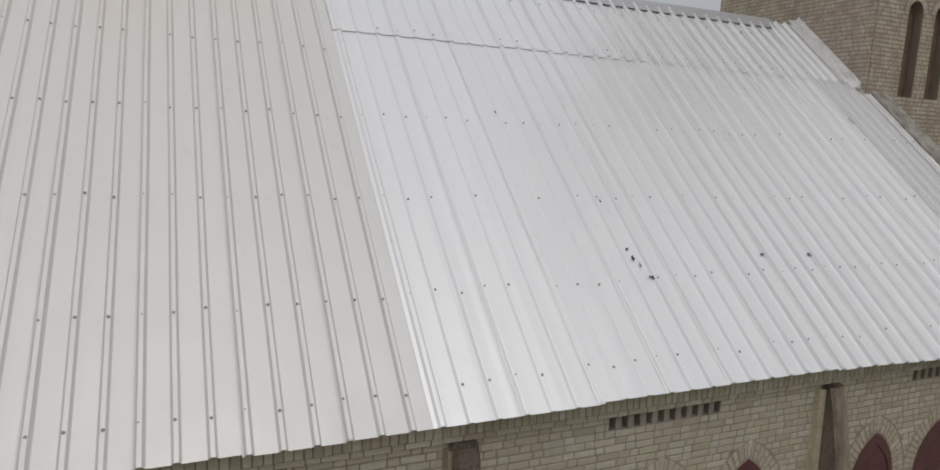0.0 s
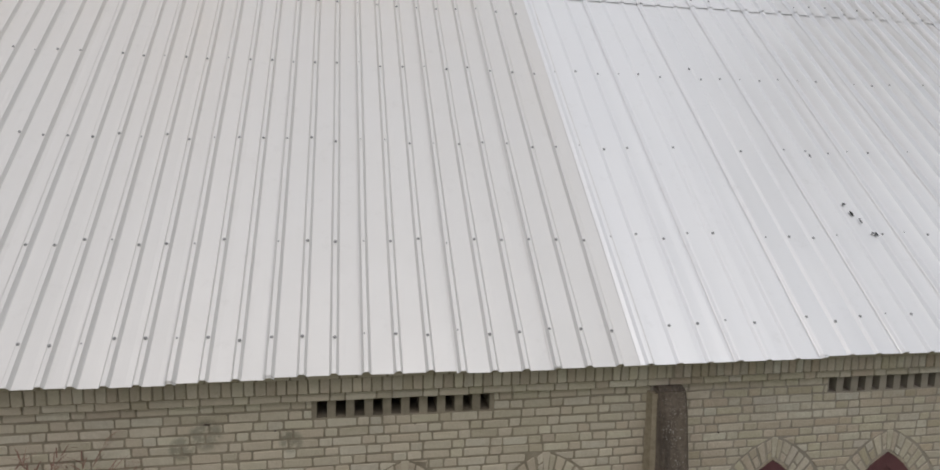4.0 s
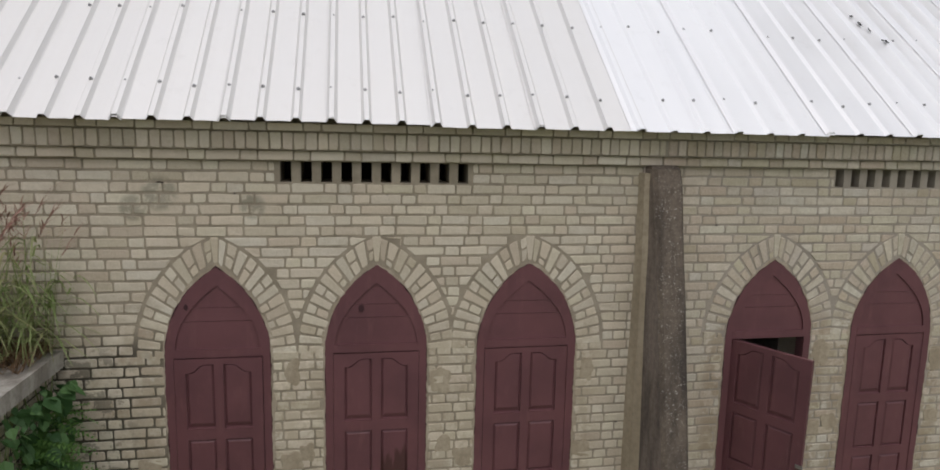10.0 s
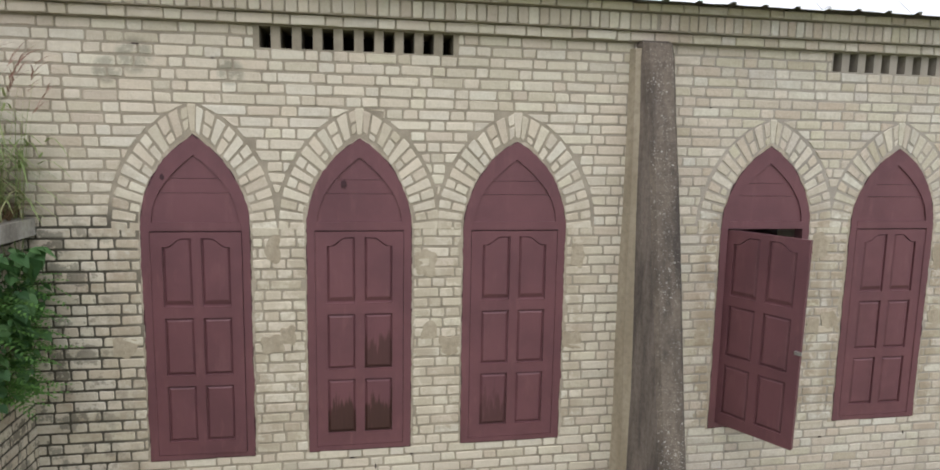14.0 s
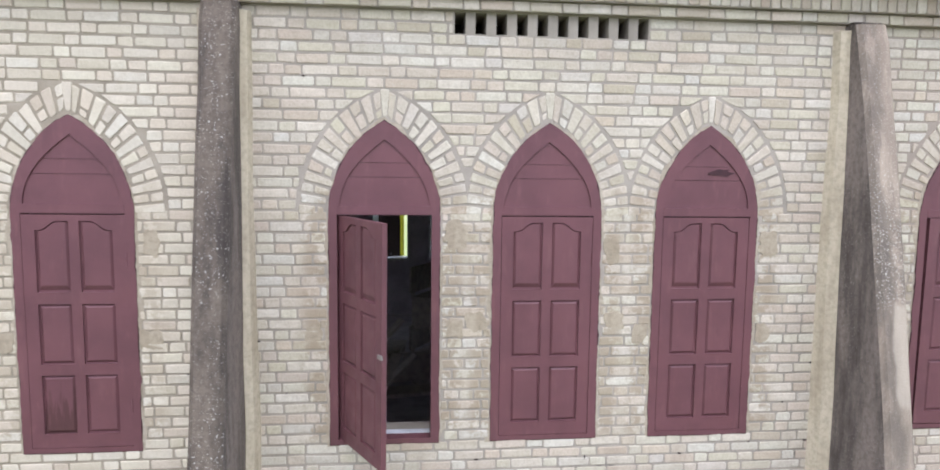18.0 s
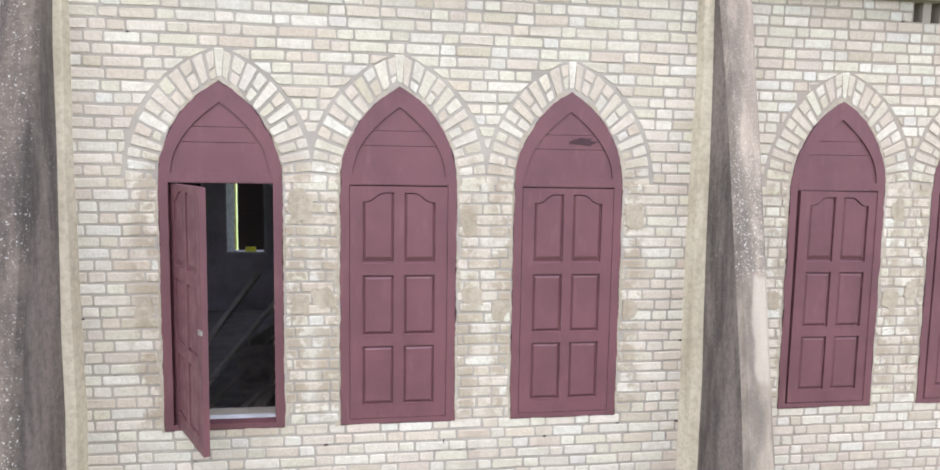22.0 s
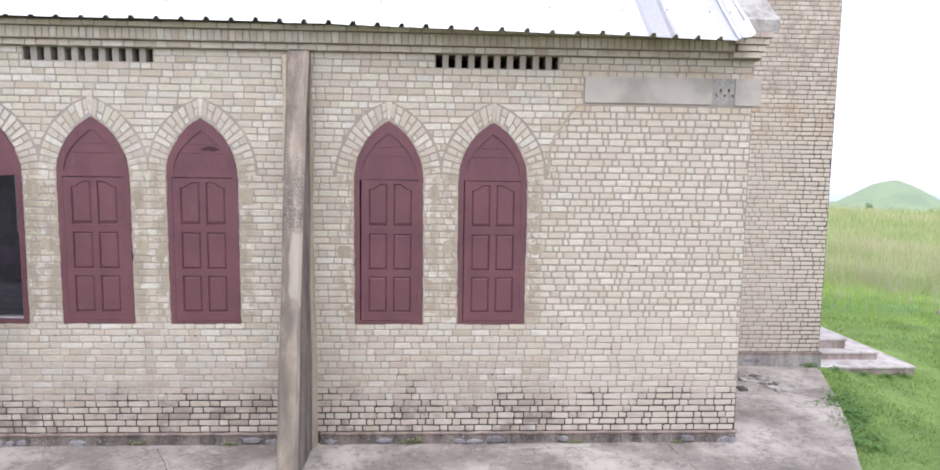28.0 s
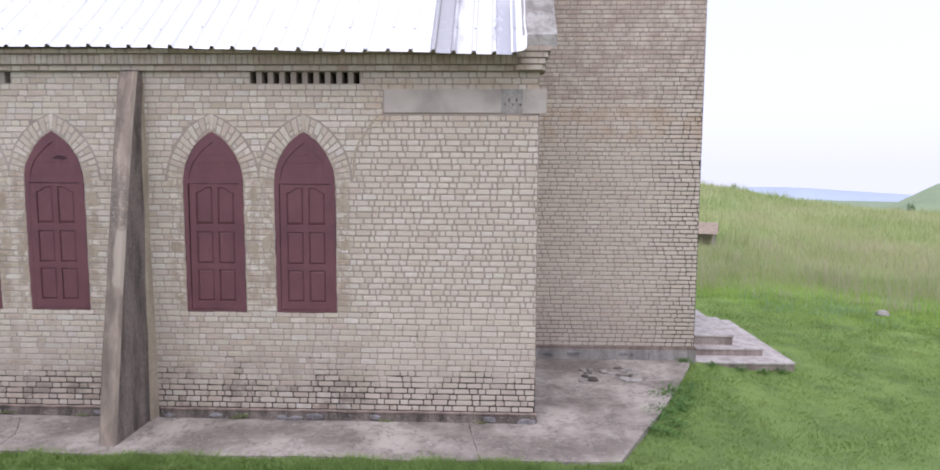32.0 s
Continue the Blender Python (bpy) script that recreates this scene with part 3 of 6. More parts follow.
def brick_verts(L, h, proud, depth=0.03, c=0.0042, jig=0.0):
    """A brick with knocked-off corners and a softened, uneven face."""
    rnd = lambda: random.uniform(-jig, jig)
    a, b = L / 2, h / 2
    back, edge, front = [], [], []
    for sx, sz in ((-1, -1), (1, -1), (1, 1), (-1, 1)):
        k = random.uniform(0.003, 0.009)
        jx, jz = rnd(), rnd()
        two = [(sx * a + jx, sz * (b - k) + jz), (sx * (a - k) + jx, sz * b + jz)]
        if sx * sz < 0:
            two = two[::-1]
        for x, z in two:
            back.append((x, depth, z))
            edge.append((x, -proud + c * 0.55, z))
            front.append((x * (1 - c / a), -proud + rnd() * 0.4, z * (1 - c / b)))
    fs = [tuple(range(16, 24))]
    for k in (0, 8):
        for i in range(8):
            j = (i + 1) % 8
            fs.append((k + i, k + j, k + 8 + j, k + 8 + i))
    return back + edge + front, fs


def shared_bricks(h, proud, mat, count=8):
    """Meshes of whole bricks that many pieces share: stretchers, headers."""
    out = []
    for L in (PAIR * 2 / 3 - GAP, PAIR / 3 - GAP):
        row = []
        for _ in range(count):
            vs, fs = brick_verts(L, h, proud + random.uniform(-0.0015, 0.002), jig=0.0024)
            row.append(MB().add(vs, fs).mesh("brick", mat))
        out.append(row)
    return out


def ring_point(f, r):
    """A point of the arch ring, f of the way from the springing to the crown, r out from the opening."""
    off = RADIUS - HALF
    top = math.acos(off / RADIUS)
    a, d = top * f, top * f + (math.pi / 2 - top) * f ** 3
    return RADIUS * math.cos(a) - off + r * math.cos(d), SPRING + RADIUS * math.sin(a) + r * math.sin(d)


RING_EDGE = [ring_point(k / 40, RING) for k in range(41)]


def ring_half(z):
    """Half the width of the arch ring with its opening at the height z; 0 above it."""
    if z < SPRING:
        return HALF + 0.012 if z > SILL - 0.01 else 0.0
    w = 0.0
    for (xa, za), (xb, zb) in zip(RING_EDGE, RING_EDGE[1:]):
        for dz in (-0.026, 0.0):
            if min(za, zb) <= z + dz <= max(za, zb):
                w = max(w, xa + (xb - xa) * (z + dz - za) / ((zb - za) or 1.0))
    return w + 0.013 if w > 0.02 else 0.0


def ring_slant(x, z):
    """How far the arch ring draws back from x over the height of one course; 0 away from the rings."""
    if z < SPRING:
        return 0.0
    for cx in WINDOWS:
        w = ring_half(z)
        if w > 0.02 and abs(abs(x - cx) - w * SLIM[cx]) < 0.008:
            return min(0.14, w - ring_half(z + 0.05)) * SLIM[cx]
    return 0.0


def blocked_south(z):
    """Stretches of a course that no brick fills."""
    out = []
    for cx in WINDOWS:
        w = ring_half(z) * SLIM[cx]
        if w > 0.02:
            out.append((cx - w, cx + w))
    if 55 * C < z < 57 * C:
        out += [(v - 0.645, v + 0.645) for v in VENTS]
    if 3.57 < z < 3.855:
        out.append((5.09, 7.1))
    return out


def gaps(x0, x1, blocks):
    free, x = [], x0
    for a, b in sorted(blocks):
        if b <= x0 or a >= x1:
            continue
        if a > x:
            free.append((x, a))
        x = max(x, b)
    if x < x1:
        free.append((x, x1))
    return free


def lay(parent, x0, x1, z0, courses, blocks, mat, shared, singles, place, proud=0.0035, rough_patch=None, h=0.0568, pair=PAIR, slant=None):
    """Lays courses of irregular Flemish bond, pair long for a stretcher and a header. singles(x, z): whether a whole brick is a piece of its own; place: pose of the wall's plane."""
    joined, made = MB(), 0
    for k in range(courses):
        z = z0 + (k + 0.5) * C
        for a, b in gaps(x0, x1, blocks(z)):
            x = math.floor((a - 1.0) / pair) * pair + (pair / 2 if k % 2 else 0) + random.uniform(-0.03, 0.03)
            i = 0
            while x < b:
                if random.random() < 0.13:
                    i += 1
                full = pair * (2 / 3 if i % 2 == 0 else 1 / 3) * (0.88 if rough_patch and rough_patch(x, z) else 1.0)
                wob = random.uniform(-0.012, 0.012)
                if rough_patch and rough_patch(x, z):
                    wob = random.uniform(-0.03, 0.02)
                l, r = max(x, a + 0.004), min(x + full + wob, b - 0.002)
                x += full + wob
                kind, i = i % 2, i + 1
                L = r - l - GAP
                cut_l = slant(l - 0.004, z) if slant and l > x - full - wob else 0.0
                cut_r = slant(r + 0.002, z) if slant and r < x else 0.0
                if L < (0.006 if cut_l or cut_r else 0.016):
                    continue
                thin = 0.0
                if rough_patch and rough_patch(x, z):
                    thin = 0.003
                    L -= 0.006
                mid = (l + r) / 2
                dz, tilt = random.uniform(-0.0012, 0.0012), random.uniform(-0.2, 0.2)
                if abs(L - (full - GAP)) < 0.013 and not thin and not cut_l and not cut_r and made < 300 and singles(mid, z):
                    ob = new("brick", random.choice(shared[kind]))
                    ob.parent = parent
                    ob.matrix_basis = place @ pose(mid, 0, z + dz, 0, tilt, 0) @ Matrix.Diagonal((L / (PAIR * (2 / 3 if kind == 0 else 1 / 3) - GAP), 1, 1, 1))
                    made += 1
                else:
                    vs, fs = brick_verts(L, h - thin + random.uniform(-0.003, 0.002), proud + random.uniform(-0.0018, 0.002), jig=0.003)
                    m = place @ pose(mid, 0, z + dz, 0, tilt, 0)
                    if cut_l or cut_r:                       # cut to the line of the arch
                        vs = [(vx + ((cut_r if vx > 0 else -cut_l) * (vz + h / 2) / h if abs(vx) > L * 0.2 else 0.0), vy, vz) for vx, vy, vz in vs]
                    joined.add([tuple(m @ Vector(v)) for v in vs], fs)
    ob = part("brick_courses", joined, mat, parent)
    return tagged(ob, kind="stuff")


# ---- south wall: core with openings ----
def wall_core(x0, x1):
    holes = [squeezed(cx, arch(cx)) for cx in WINDOWS if x0 < cx < x1]
    for v in VENTS:
        if x0 < v < x1:
            for i in range(10):
                k = 0.965 if v < -1 else 1.0
                a = v + (-0.64 + i * 0.1345) * k
                holes.append([(a, 55 * C + 0.004), (a + 0.071, 55 * C + 0.004), (a + 0.071, 57 * C - 0.004), (a, 57 * C - 0.004)])
    return MB().plate([(x0, -0.3), (x1, -0.3), (x1, 4.2), (x0, 4.2)], holes, 0.0, 0.36)


BAYS = ((WALL_L, BUTTRESSES[0]), (BUTTRESSES[0], BUTTRESSES[1]), (BUTTRESSES[1], WALL_R))
walls = []
for i, (a, b) in enumerate(BAYS):
    w = thing("wall_south_%d" % (i + 1), "cream brick nave wall in Flemish bond with pale mortar", "wall", kind="structure")
    part("masonry_core", wall_core(a, b), M_MORTAR, w)
    for v in VENTS:
        if a < v < b:
            # dark sheet put where only the unlit interior lies
            part("vent_void", MB().box(v - 0.72, v + 0.72, 0.365, 0.385, 55 * C - 0.06, 57 * C + 0.06), M_DARKGAP, w, "dark sheet standing in for the unlit space behind the vents")
    walls.append(w)


# ---- arch rings ----
def wedge(cx, side, quad):
    """A voussoir between four points (x, z) of the ring, its corners knocked off."""
    mx, mz = sum(p[0] for p in quad) / 4, sum(p[1] for p in quad) / 4
    p = 0.0035 + random.uniform(-0.0015, 0.002)
    rim = []
    for i in range(4):
        a, b, c = quad[i - 1], quad[i], quad[(i + 1) % 4]
        jx, jz = random.uniform(-0.003, 0.003), random.uniform(-0.003, 0.003)
        for q in (a, c):
            d = math.hypot(q[0] - b[0], q[1] - b[1])
            k = min(0.3, random.uniform(0.003, 0.010) / d)
            rim.append((b[0] + (q[0] - b[0]) * k + jx, b[1] + (q[1] - b[1]) * k + jz))
    vs = []
    for yy, sh in ((0.03, 1.0), (-p + 0.0025, 1.0), (-p, 0.92)):
        for x, z in rim:
            vs.append((cx + side * SLIM[cx] * (mx + (x - mx) * sh), yy + random.uniform(-0.001, 0.001), mz + (z - mz) * sh))
    fs = [tuple(range(16, 24))] + [(k + i, k + (i + 1) % 8, k + 8 + (i + 1) % 8, k + 8 + i) for k in (0, 8) for i in range(8)]
    return MB().add(vs, fs if side > 0 else [f[::-1] for f in fs])


def arch_ring(cx, parent):
    top = math.acos((RADIUS - HALF) / RADIUS)
    n = 13
    for side in (1, -1):
        for i in range(n):
            f0, f1 = i / n, (i + 1) / n
            if i == n - 1:
                f1 = 1 - 0.018
            two = (i + (side > 0)) % 2 == 0
            mid = random.choice((0.085, 0.115)) + random.uniform(-0.01, 0.01)
            inner = 0.012 + 0.03 * random.random() ** 2 + (0.02 if i > n - 4 else 0.0)
            outer = RING - random.uniform(0.0, 0.012)
            for r0, r1 in (((inner, mid), (mid + 0.014, outer)) if two else ((inner, outer),)):
                g = 0.0085 + random.uniform(-0.001, 0.0015)
                quad = []
                for f, r, s in ((f0, r0, 1), (f0, r1, 1), (f1, r1, -1), (f1, r0, -1)):
                    x, z = ring_point(f, r)
                    a = top * f + (math.pi / 2 - top) * f ** 3
                    quad.append((x - s * g * math.sin(a), z + s * g * math.cos(a)))
                quad = [quad[0], quad[1], quad[2], quad[3]]
                part("arch_brick", wedge(cx, side, quad), M_BRICK, parent)
    part("key_brick", wedge(cx, 1, [(-0.014, APEX + 0.03), (0.014, APEX + 0.03), (0.030, APEX + RING), (-0.030, APEX + RING)]), M_BRICK, parent)


# ---- cornice ----
def cornice(x0, x1, parent):
    MB_ = MB()
    MB_.box(x0, x1, -0.040, 0.3, 57 * C + 0.003, 58 * C - 0.002)
    MB_.box(x0, x1, -0.080, 0.3, 58 * C, 58 * C + 0.117)
    MB_.box(x0, x1, -0.120, 0.3, 58 * C + 0.119, 58 * C + 0.168)
    part("cornice_core", MB_, M_MORTAR, parent)
    out = MB()

    def row(z, h, pitch_a, pitch_b, y):
        x, i = x0 - random.uniform(0, 0.06), 0
        while x < x1:
            L = (pitch_a if i % 2 == 0 else pitch_b) + random.uniform(-0.006, 0.006)
            l, r = max(x, x0), min(x + L, x1)
            if r - l > 0.022:
                vs, fs = brick_verts(r - l - 0.011, h, 0.008 + random.uniform(-0.003, 0.003), jig=0.003)
                out.add([((l + r) / 2 + p[0], y + p[1], z + p[2] + random.uniform(-0.001, 0.001)) for p in vs], fs)
            x, i = x + L, i + 1
    row(57.5 * C, 0.058, PAIR * 2 / 3, PAIR / 3, -0.040)
    row(58 * C + 0.058, 0.104, 0.0705, 0.0705, -0.080)
    row(58 * C + 0.146, 0.048, PAIR * 2 / 3, PAIR / 3, -0.120)
    tagged(part("cornice_bricks", out, M_BRICK, parent), kind="stuff")


for i, (a, b) in enumerate(BAYS):
    cornice(a, b + (0.06 if i == 2 else 0), walls[i])


# ---- buttresses ----
def buttress(cx, label, face, flare, pale):
    b = thing("buttress", label, "buttress", pose(cx, 0, 0), group="buttresses of the nave")
    prof = [(4.03, -0.135), (3.9, -0.175), (3.5, -0.26), (3.1, -0.345), (2.4, -0.475), (1.6, -0.62), (0.8, -0.76), (0.0, -0.885), (-0.3, -0.93)]
    loops = []
    for k, (z, y) in enumerate(prof):
        w = (0.101 if k > 2 else 0.108) + 0.005 * math.sin(k * 2.3)
        c = 0.028
        loops.append([(-w, 0.02, z), (-w, y + c, z), (-w + c, y, z), (w - c, y, z), (w, y + c, z), (w, 0.02, z)])
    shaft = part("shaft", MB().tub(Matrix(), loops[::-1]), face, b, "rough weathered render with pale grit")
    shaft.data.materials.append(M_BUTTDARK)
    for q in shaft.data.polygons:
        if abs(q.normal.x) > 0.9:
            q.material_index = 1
    cap = [[(-0.108 * s, 0.02, z), (-0.108 * s, y, z), (0.108 * s, y, z), (0.108 * s, 0.02, z)] for z, y, s in ((4.03, -0.105, 1.0), (4.055, -0.07, 0.9))]
    part("cap", MB().tub(Matrix(), cap), M_BUTT, b)
    for sx in (-1, 1):
        e = flare if sx == pale else 0.0
        o = 0.022 if sx < 0 and pale > 0 else 0.0          # the darker shaft carries a thicker fillet on its east side
        vs = [(sx * 0.096, 0.02, 4.0), (sx * 0.096, -0.075 - o, 4.0), (sx * (0.110 + o * 1.3 + e), -0.05 - o, 4.0), (sx * (0.122 + o * 1.7 + e * 1.4), 0.02, 4.0)]
        lo = [(sx * 0.096, 0.02, -0.2), (sx * 0.096, -0.16 - 4 * o, -0.2), (sx * (0.112 + o + e), -0.11 - 2 * o, -0.2), (sx * (0.135 + o * 1.7 + e * 1.4), 0.02, -0.2)]
        n = 9
        lps = []
        for k in range(n):
            f = k / (n - 1)
            q = random.uniform(-0.008, 0.012)
            lps.append([(a[0] * (1 - f) + d[0] * f + sx * q, a[1] * (1 - f) + d[1] * f, a[2] * (1 - f) + d[2] * f) for a, d in zip(vs, lo)])
        part("render_fillet", MB().tub(Matrix(), lps), M_BUTTSIDE if e else M_PATCH, b, "pale smooth render fillet against the wall" if e else "brown cement fillet against the wall")
    return b


buttress(BUTTRESSES[0], "tapered rendered buttress, dark with damp streaks", M_BUTT, 0.03, 1)
buttress(BUTTRESSES[1], "tapered rendered buttress with a worn brown front", M_BUTTPALE, 0.05, -1)


# ---- roof ----
def rib_x(k):
    """Where rib k of the roof runs, counted from the joint between the old and the new sheets; spacing fitted to the
    camera's view.
    """
    if k < -18:
        return rib_x(-18) + 0.187 * (k + 18)
    if k < 0:
        return -2.30 + 0.241 * k + 0.0015 * k * k
    return -2.30 + 0.2395 * min(k, 24) + 0.2515 * max(0, min(k, 33) - 24) + 0.225 * max(0, k - 33)


KS = math.sqrt(1 + SLOPE * SLOPE)
ROOF_NY, ROOF_NZ = -SLOPE / KS, 1 / KS


def old_rib(x):
    """A narrow, sharply folded rib."""
    h = 0.031 * random.uniform(0.9, 1.1)
    return [(x - 0.034, 0.0), (x - 0.030, 0.003), (x - 0.0145, h), (x + 0.0145, h), (x + 0.030, 0.003), (x + 0.034, 0.0)]


def rib_height(x):
    """Height of the ribs of the newer sheets, raised towards the gable to fit the camera's view."""
    return 0.017 + 0.023 * max(0.0, min(1.0, (x + 0.6) / 2.4))


def new_rib(x):
    """A broad rib that climbs slowly on one side and drops on the other."""
    h = rib_height(x) * random.uniform(0.93, 1.07)
    return [(x - 0.046, 0.0), (x - 0.024, h), (x - 0.010, h * 1.05), (x + 0.008, h), (x + 0.015, 0.001)]


def sheet(parent, k0, ribs, y0, y1, rib, mat, lift, name="roof_sheet", label="", flange=0.008):
    """One profiled sheet laid on the slope, its ribs running from eave to ridge; its first rib laps over the last one of the sheet before."""
    first = rib(rib_x(k0))
    prof = [(first[0][0] - flange, first[0][1] + 0.0035), (first[0][0], first[0][1] + 0.006)] + [(u, d + 0.006) for u, d in first[1:-1]] + [(first[-1][0] + 0.003, 0.002)]
    for k in range(k0, k0 + ribs):
        x = rib_x(k)
        if k > k0:
            prof += rib(x)
        step = rib_x(k + 1) - x
        prof += [(x + step * 0.36, 0.0025 * random.random()), (x + step * 0.62, 0.0025 * random.random())]
    prof += [(u, d * 0.9 - 0.001) for u, d in rib(rib_x(k0 + ribs))]
    n = 15
    mb = MB()
    jig = random.uniform(-0.012, 0.012)
    for j in range(n):
        f = j / (n - 1)
        for x, d in prof:
            hang = 0.030 * max(0.0, x - 2.4) if y0 < 0 else 0.0      # eave drawn out and lowered westwards to fit the camera's view
            y = y0 + jig - hang + (y1 - y0 + hang) * f
            q = lift + d + 0.004 * noise.noise((x * 1.5, y * 0.9, 3.0)) + 0.0022 * noise.noise((x * 5.0, y * 2.6, 8.0))
            mb.v.append((x + 0.005 * noise.noise((x, y * 0.7, 9.0)), y + ROOF_NY * q, roof_z(y) + ROOF_NZ * q))
    m = len(prof)
    mb.f = [(j * m + i, j * m + i + 1, (j + 1) * m + i + 1, (j + 1) * m + i) for j in range(n - 1) for i in range(m - 1)]
    under = len(mb.v)
    mb.v += [(x, y - ROOF_NY * 0.0015, z - ROOF_NZ * 0.0015) for x, y, z in mb.v]
    mb.f += [tuple(i + under for i in q[::-1]) for q in mb.f]
    mb.f += [(i + 1, i, under + i, under + i + 1) for i in range(m - 1)]
    return part(name, mb, mat, parent, label)


roof = thing("roof_south", "pitched roof of galvanised ribbed metal sheets", "roof", kind="structure")
SEAM = rib_x(0)
for i in range(13):
    sheet(roof, -3 * (i + 1), 3, EAVE_Y, RIDGE_Y + 0.02, old_rib, M_SHEET_OLD, 0.002)
LAP = 3.55
for i in range(12):
    k0, ribs = 3 * i, 3 if i < 11 else 4
    mat = M_SHEET_NEW if i < 11 else M_STRIP
    tone = "" if i < 11 else "gable end sheet with its dull grey sheen in the colour"
    sheet(roof, k0, ribs, EAVE_Y, LAP + 0.1, new_rib, mat, 0.003, label=tone, flange=0.036 if i == 0 else 0.008)
    sheet(roof, k0, ribs, LAP, RIDGE_Y + 0.02, new_rib, M_SHEET_NEW, 0.012, flange=0.036 if i == 0 else 0.008)
# unseen fill added to keep daylight from leaking under the sheets
fill = [[(x, y, z) for y, z in ((0.0, 4.20), (0.0, roof_z(0.0) - 0.02), (0.36, roof_z(0.36) - 0.02), (0.36, 4.20))] for x in (WALL_L, 6.54)]
part("eave_fill", MB().tub(Matrix(), fill), M_MORTAR, roof, "unseen fill added to block daylight between wall top and sheets")
torn = MB()
for k in range(26):
    y = EAVE_Y - 0.13 + (RIDGE_Y - EAVE_Y + 0.13) * k / 25
    e = 6.73 + 0.03 * noise.noise((k * 0.9, 4, 0)) + 0.02 * noise.noise((k * 2.7, 1, 0))
    for dx, dz in ((6.56, 0.036), (e - 0.05, 0.052), (e, 0.085), (e, 0.08), (e - 0.05, 0.046), (6.56, 0.03)):
        torn.v.append((dx, y, roof_z(y) + dz))
torn.f = [(k * 6 + a, k * 6 + (a + 1) % 6, k * 6 + 6 + (a + 1) % 6, k * 6 + 6 + a) for k in range(25) for a in range(6)] + [(5, 4, 3, 2, 1, 0), tuple(range(150, 156))]
part("edge_sheet", torn, M_SHEET_NEW, roof, "torn sheet edge turned up against the coping")
north = MB().add([(SEAM - 8, RIDGE_Y, roof_z(RIDGE_Y)), (6.7, RIDGE_Y, roof_z(RIDGE_Y)), (6.7, 2 * RIDGE_Y + 0.12, EAVE_Z), (SEAM - 8, 2 * RIDGE_Y + 0.12, EAVE_Z),
                  (SEAM - 8, RIDGE_Y, roof_z(RIDGE_Y) - 0.02), (6.7, RIDGE_Y, roof_z(RIDGE_Y) - 0.02), (6.7, 2 * RIDGE_Y + 0.12, EAVE_Z - 0.02), (SEAM - 8, 2 * RIDGE_Y + 0.12, EAVE_Z - 0.02)],
                 [(0, 1, 2, 3), (7, 6, 5, 4), (0, 4, 5, 1), (2, 6, 7, 3), (1, 5, 6, 2), (0, 3, 7, 4)])
solid("roof_north", north, M_SHEET_OLD, "far slope of the galvanised metal roof", "roof", "structure")
cap_prof = [(-0.19, -0.165 + 0.03), (-0.05, -0.01 + 0.03), (0.0, 0.035 + 0.02), (0.05, -0.01 + 0.03), (0.19, -0.165 + 0.03)]
caps = MB()
for k in range(8):
    a, b = SEAM - 8 + k * 2.0, SEAM - 8 + (k + 1) * 2.0 + 0.08
    b = min(b, 6.4)
    if a < b:
        zz = roof_z(RIDGE_Y) + 0.02 + 0.003 * (k % 2)
        lps = [[(x, RIDGE_Y + y, zz + z) for y, z in cap_prof] + [(x, RIDGE_Y + y, zz + z - 0.004) for y, z in cap_prof[::-1]] for x in (a, b)]
        caps.tub(Matrix(), lps)
part("ridge_cap", caps, M_RIDGE, roof, "dull folded ridge flashing")


def screws(x_of, rows, mat_parent, lift_of, chance):
    mb = MB()
    k = math.sqrt(1 + SLOPE * SLOPE)
    ny, nz = -SLOPE / k, 1 / k
    for y0 in rows:
        for x in x_of:
            if random.random() > chance:
                continue
            y = y0 + random.uniform(-0.025, 0.025)
            xx = x + random.uniform(-0.006, 0.004)
            lift = lift_of(x)
            ring = []
            for q, r in ((lift - 0.004, 0.0135), (lift + 0.003, 0.0125), (lift + 0.004, 0.0070), (lift + 0.011, 0.0060)):
                ring.append([(xx + r * math.cos(t * math.pi / 3), y + ny * q + nz * r * math.sin(t * math.pi / 3), roof_z(y) + nz * q - ny * r * math.sin(t * math.pi / 3)) for t in range(6)])
            mb.tub(Matrix(), ring)
    tagged(part("roof_screws", mb, M_SCREW, mat_parent, "small grey washer-head screws"), kind="stuff")


screws([rib_x(-k) for k in range(1, 39)], (0.005, 0.645, 1.52, 2.38, 3.24, 4.1), roof, lambda x: 0.034, 0.98)
screws([rib_x(k) for k in range(0, 38)], (0.025, 0.685, 1.525, 2.41), roof, lambda x: rib_height(x) + 0.005, 0.8)
screws([rib_x(k) for k in range(0, 38)], (3.63, 4.4), roof, lambda x: rib_height(x) + 0.014, 0.75)


def roof_mark(x, y, w, h, seed, mat=M_SOOT, label="black tar dab on the sheet", lift=0.021):
    rng = random.Random(seed)
    k = math.sqrt(1 + SLOPE * SLOPE)
    ny, nz = -SLOPE / k, 1 / k
    n, mb = 10, MB()
    ring = []
    for i in range(n):
        a, r = i * 2 * math.pi / n, 0.6 + 0.5 * rng.random()
        u, v = x + w * r * math.cos(a), y + h * r * math.sin(a)
        ring.append((u, v + ny * lift, roof_z(v) + nz * lift))
    under = [(u, v - ny * 0.004, q - nz * 0.004) for u, v, q in ring]
    mb.add(under + ring, [tuple(range(n))[::-1], tuple(range(n, 2 * n))] + [(i, (i + 1) % n, n + (i + 1) % n, n + i) for i in range(n)])
    part("tar_dab", mb, mat, roof, label)


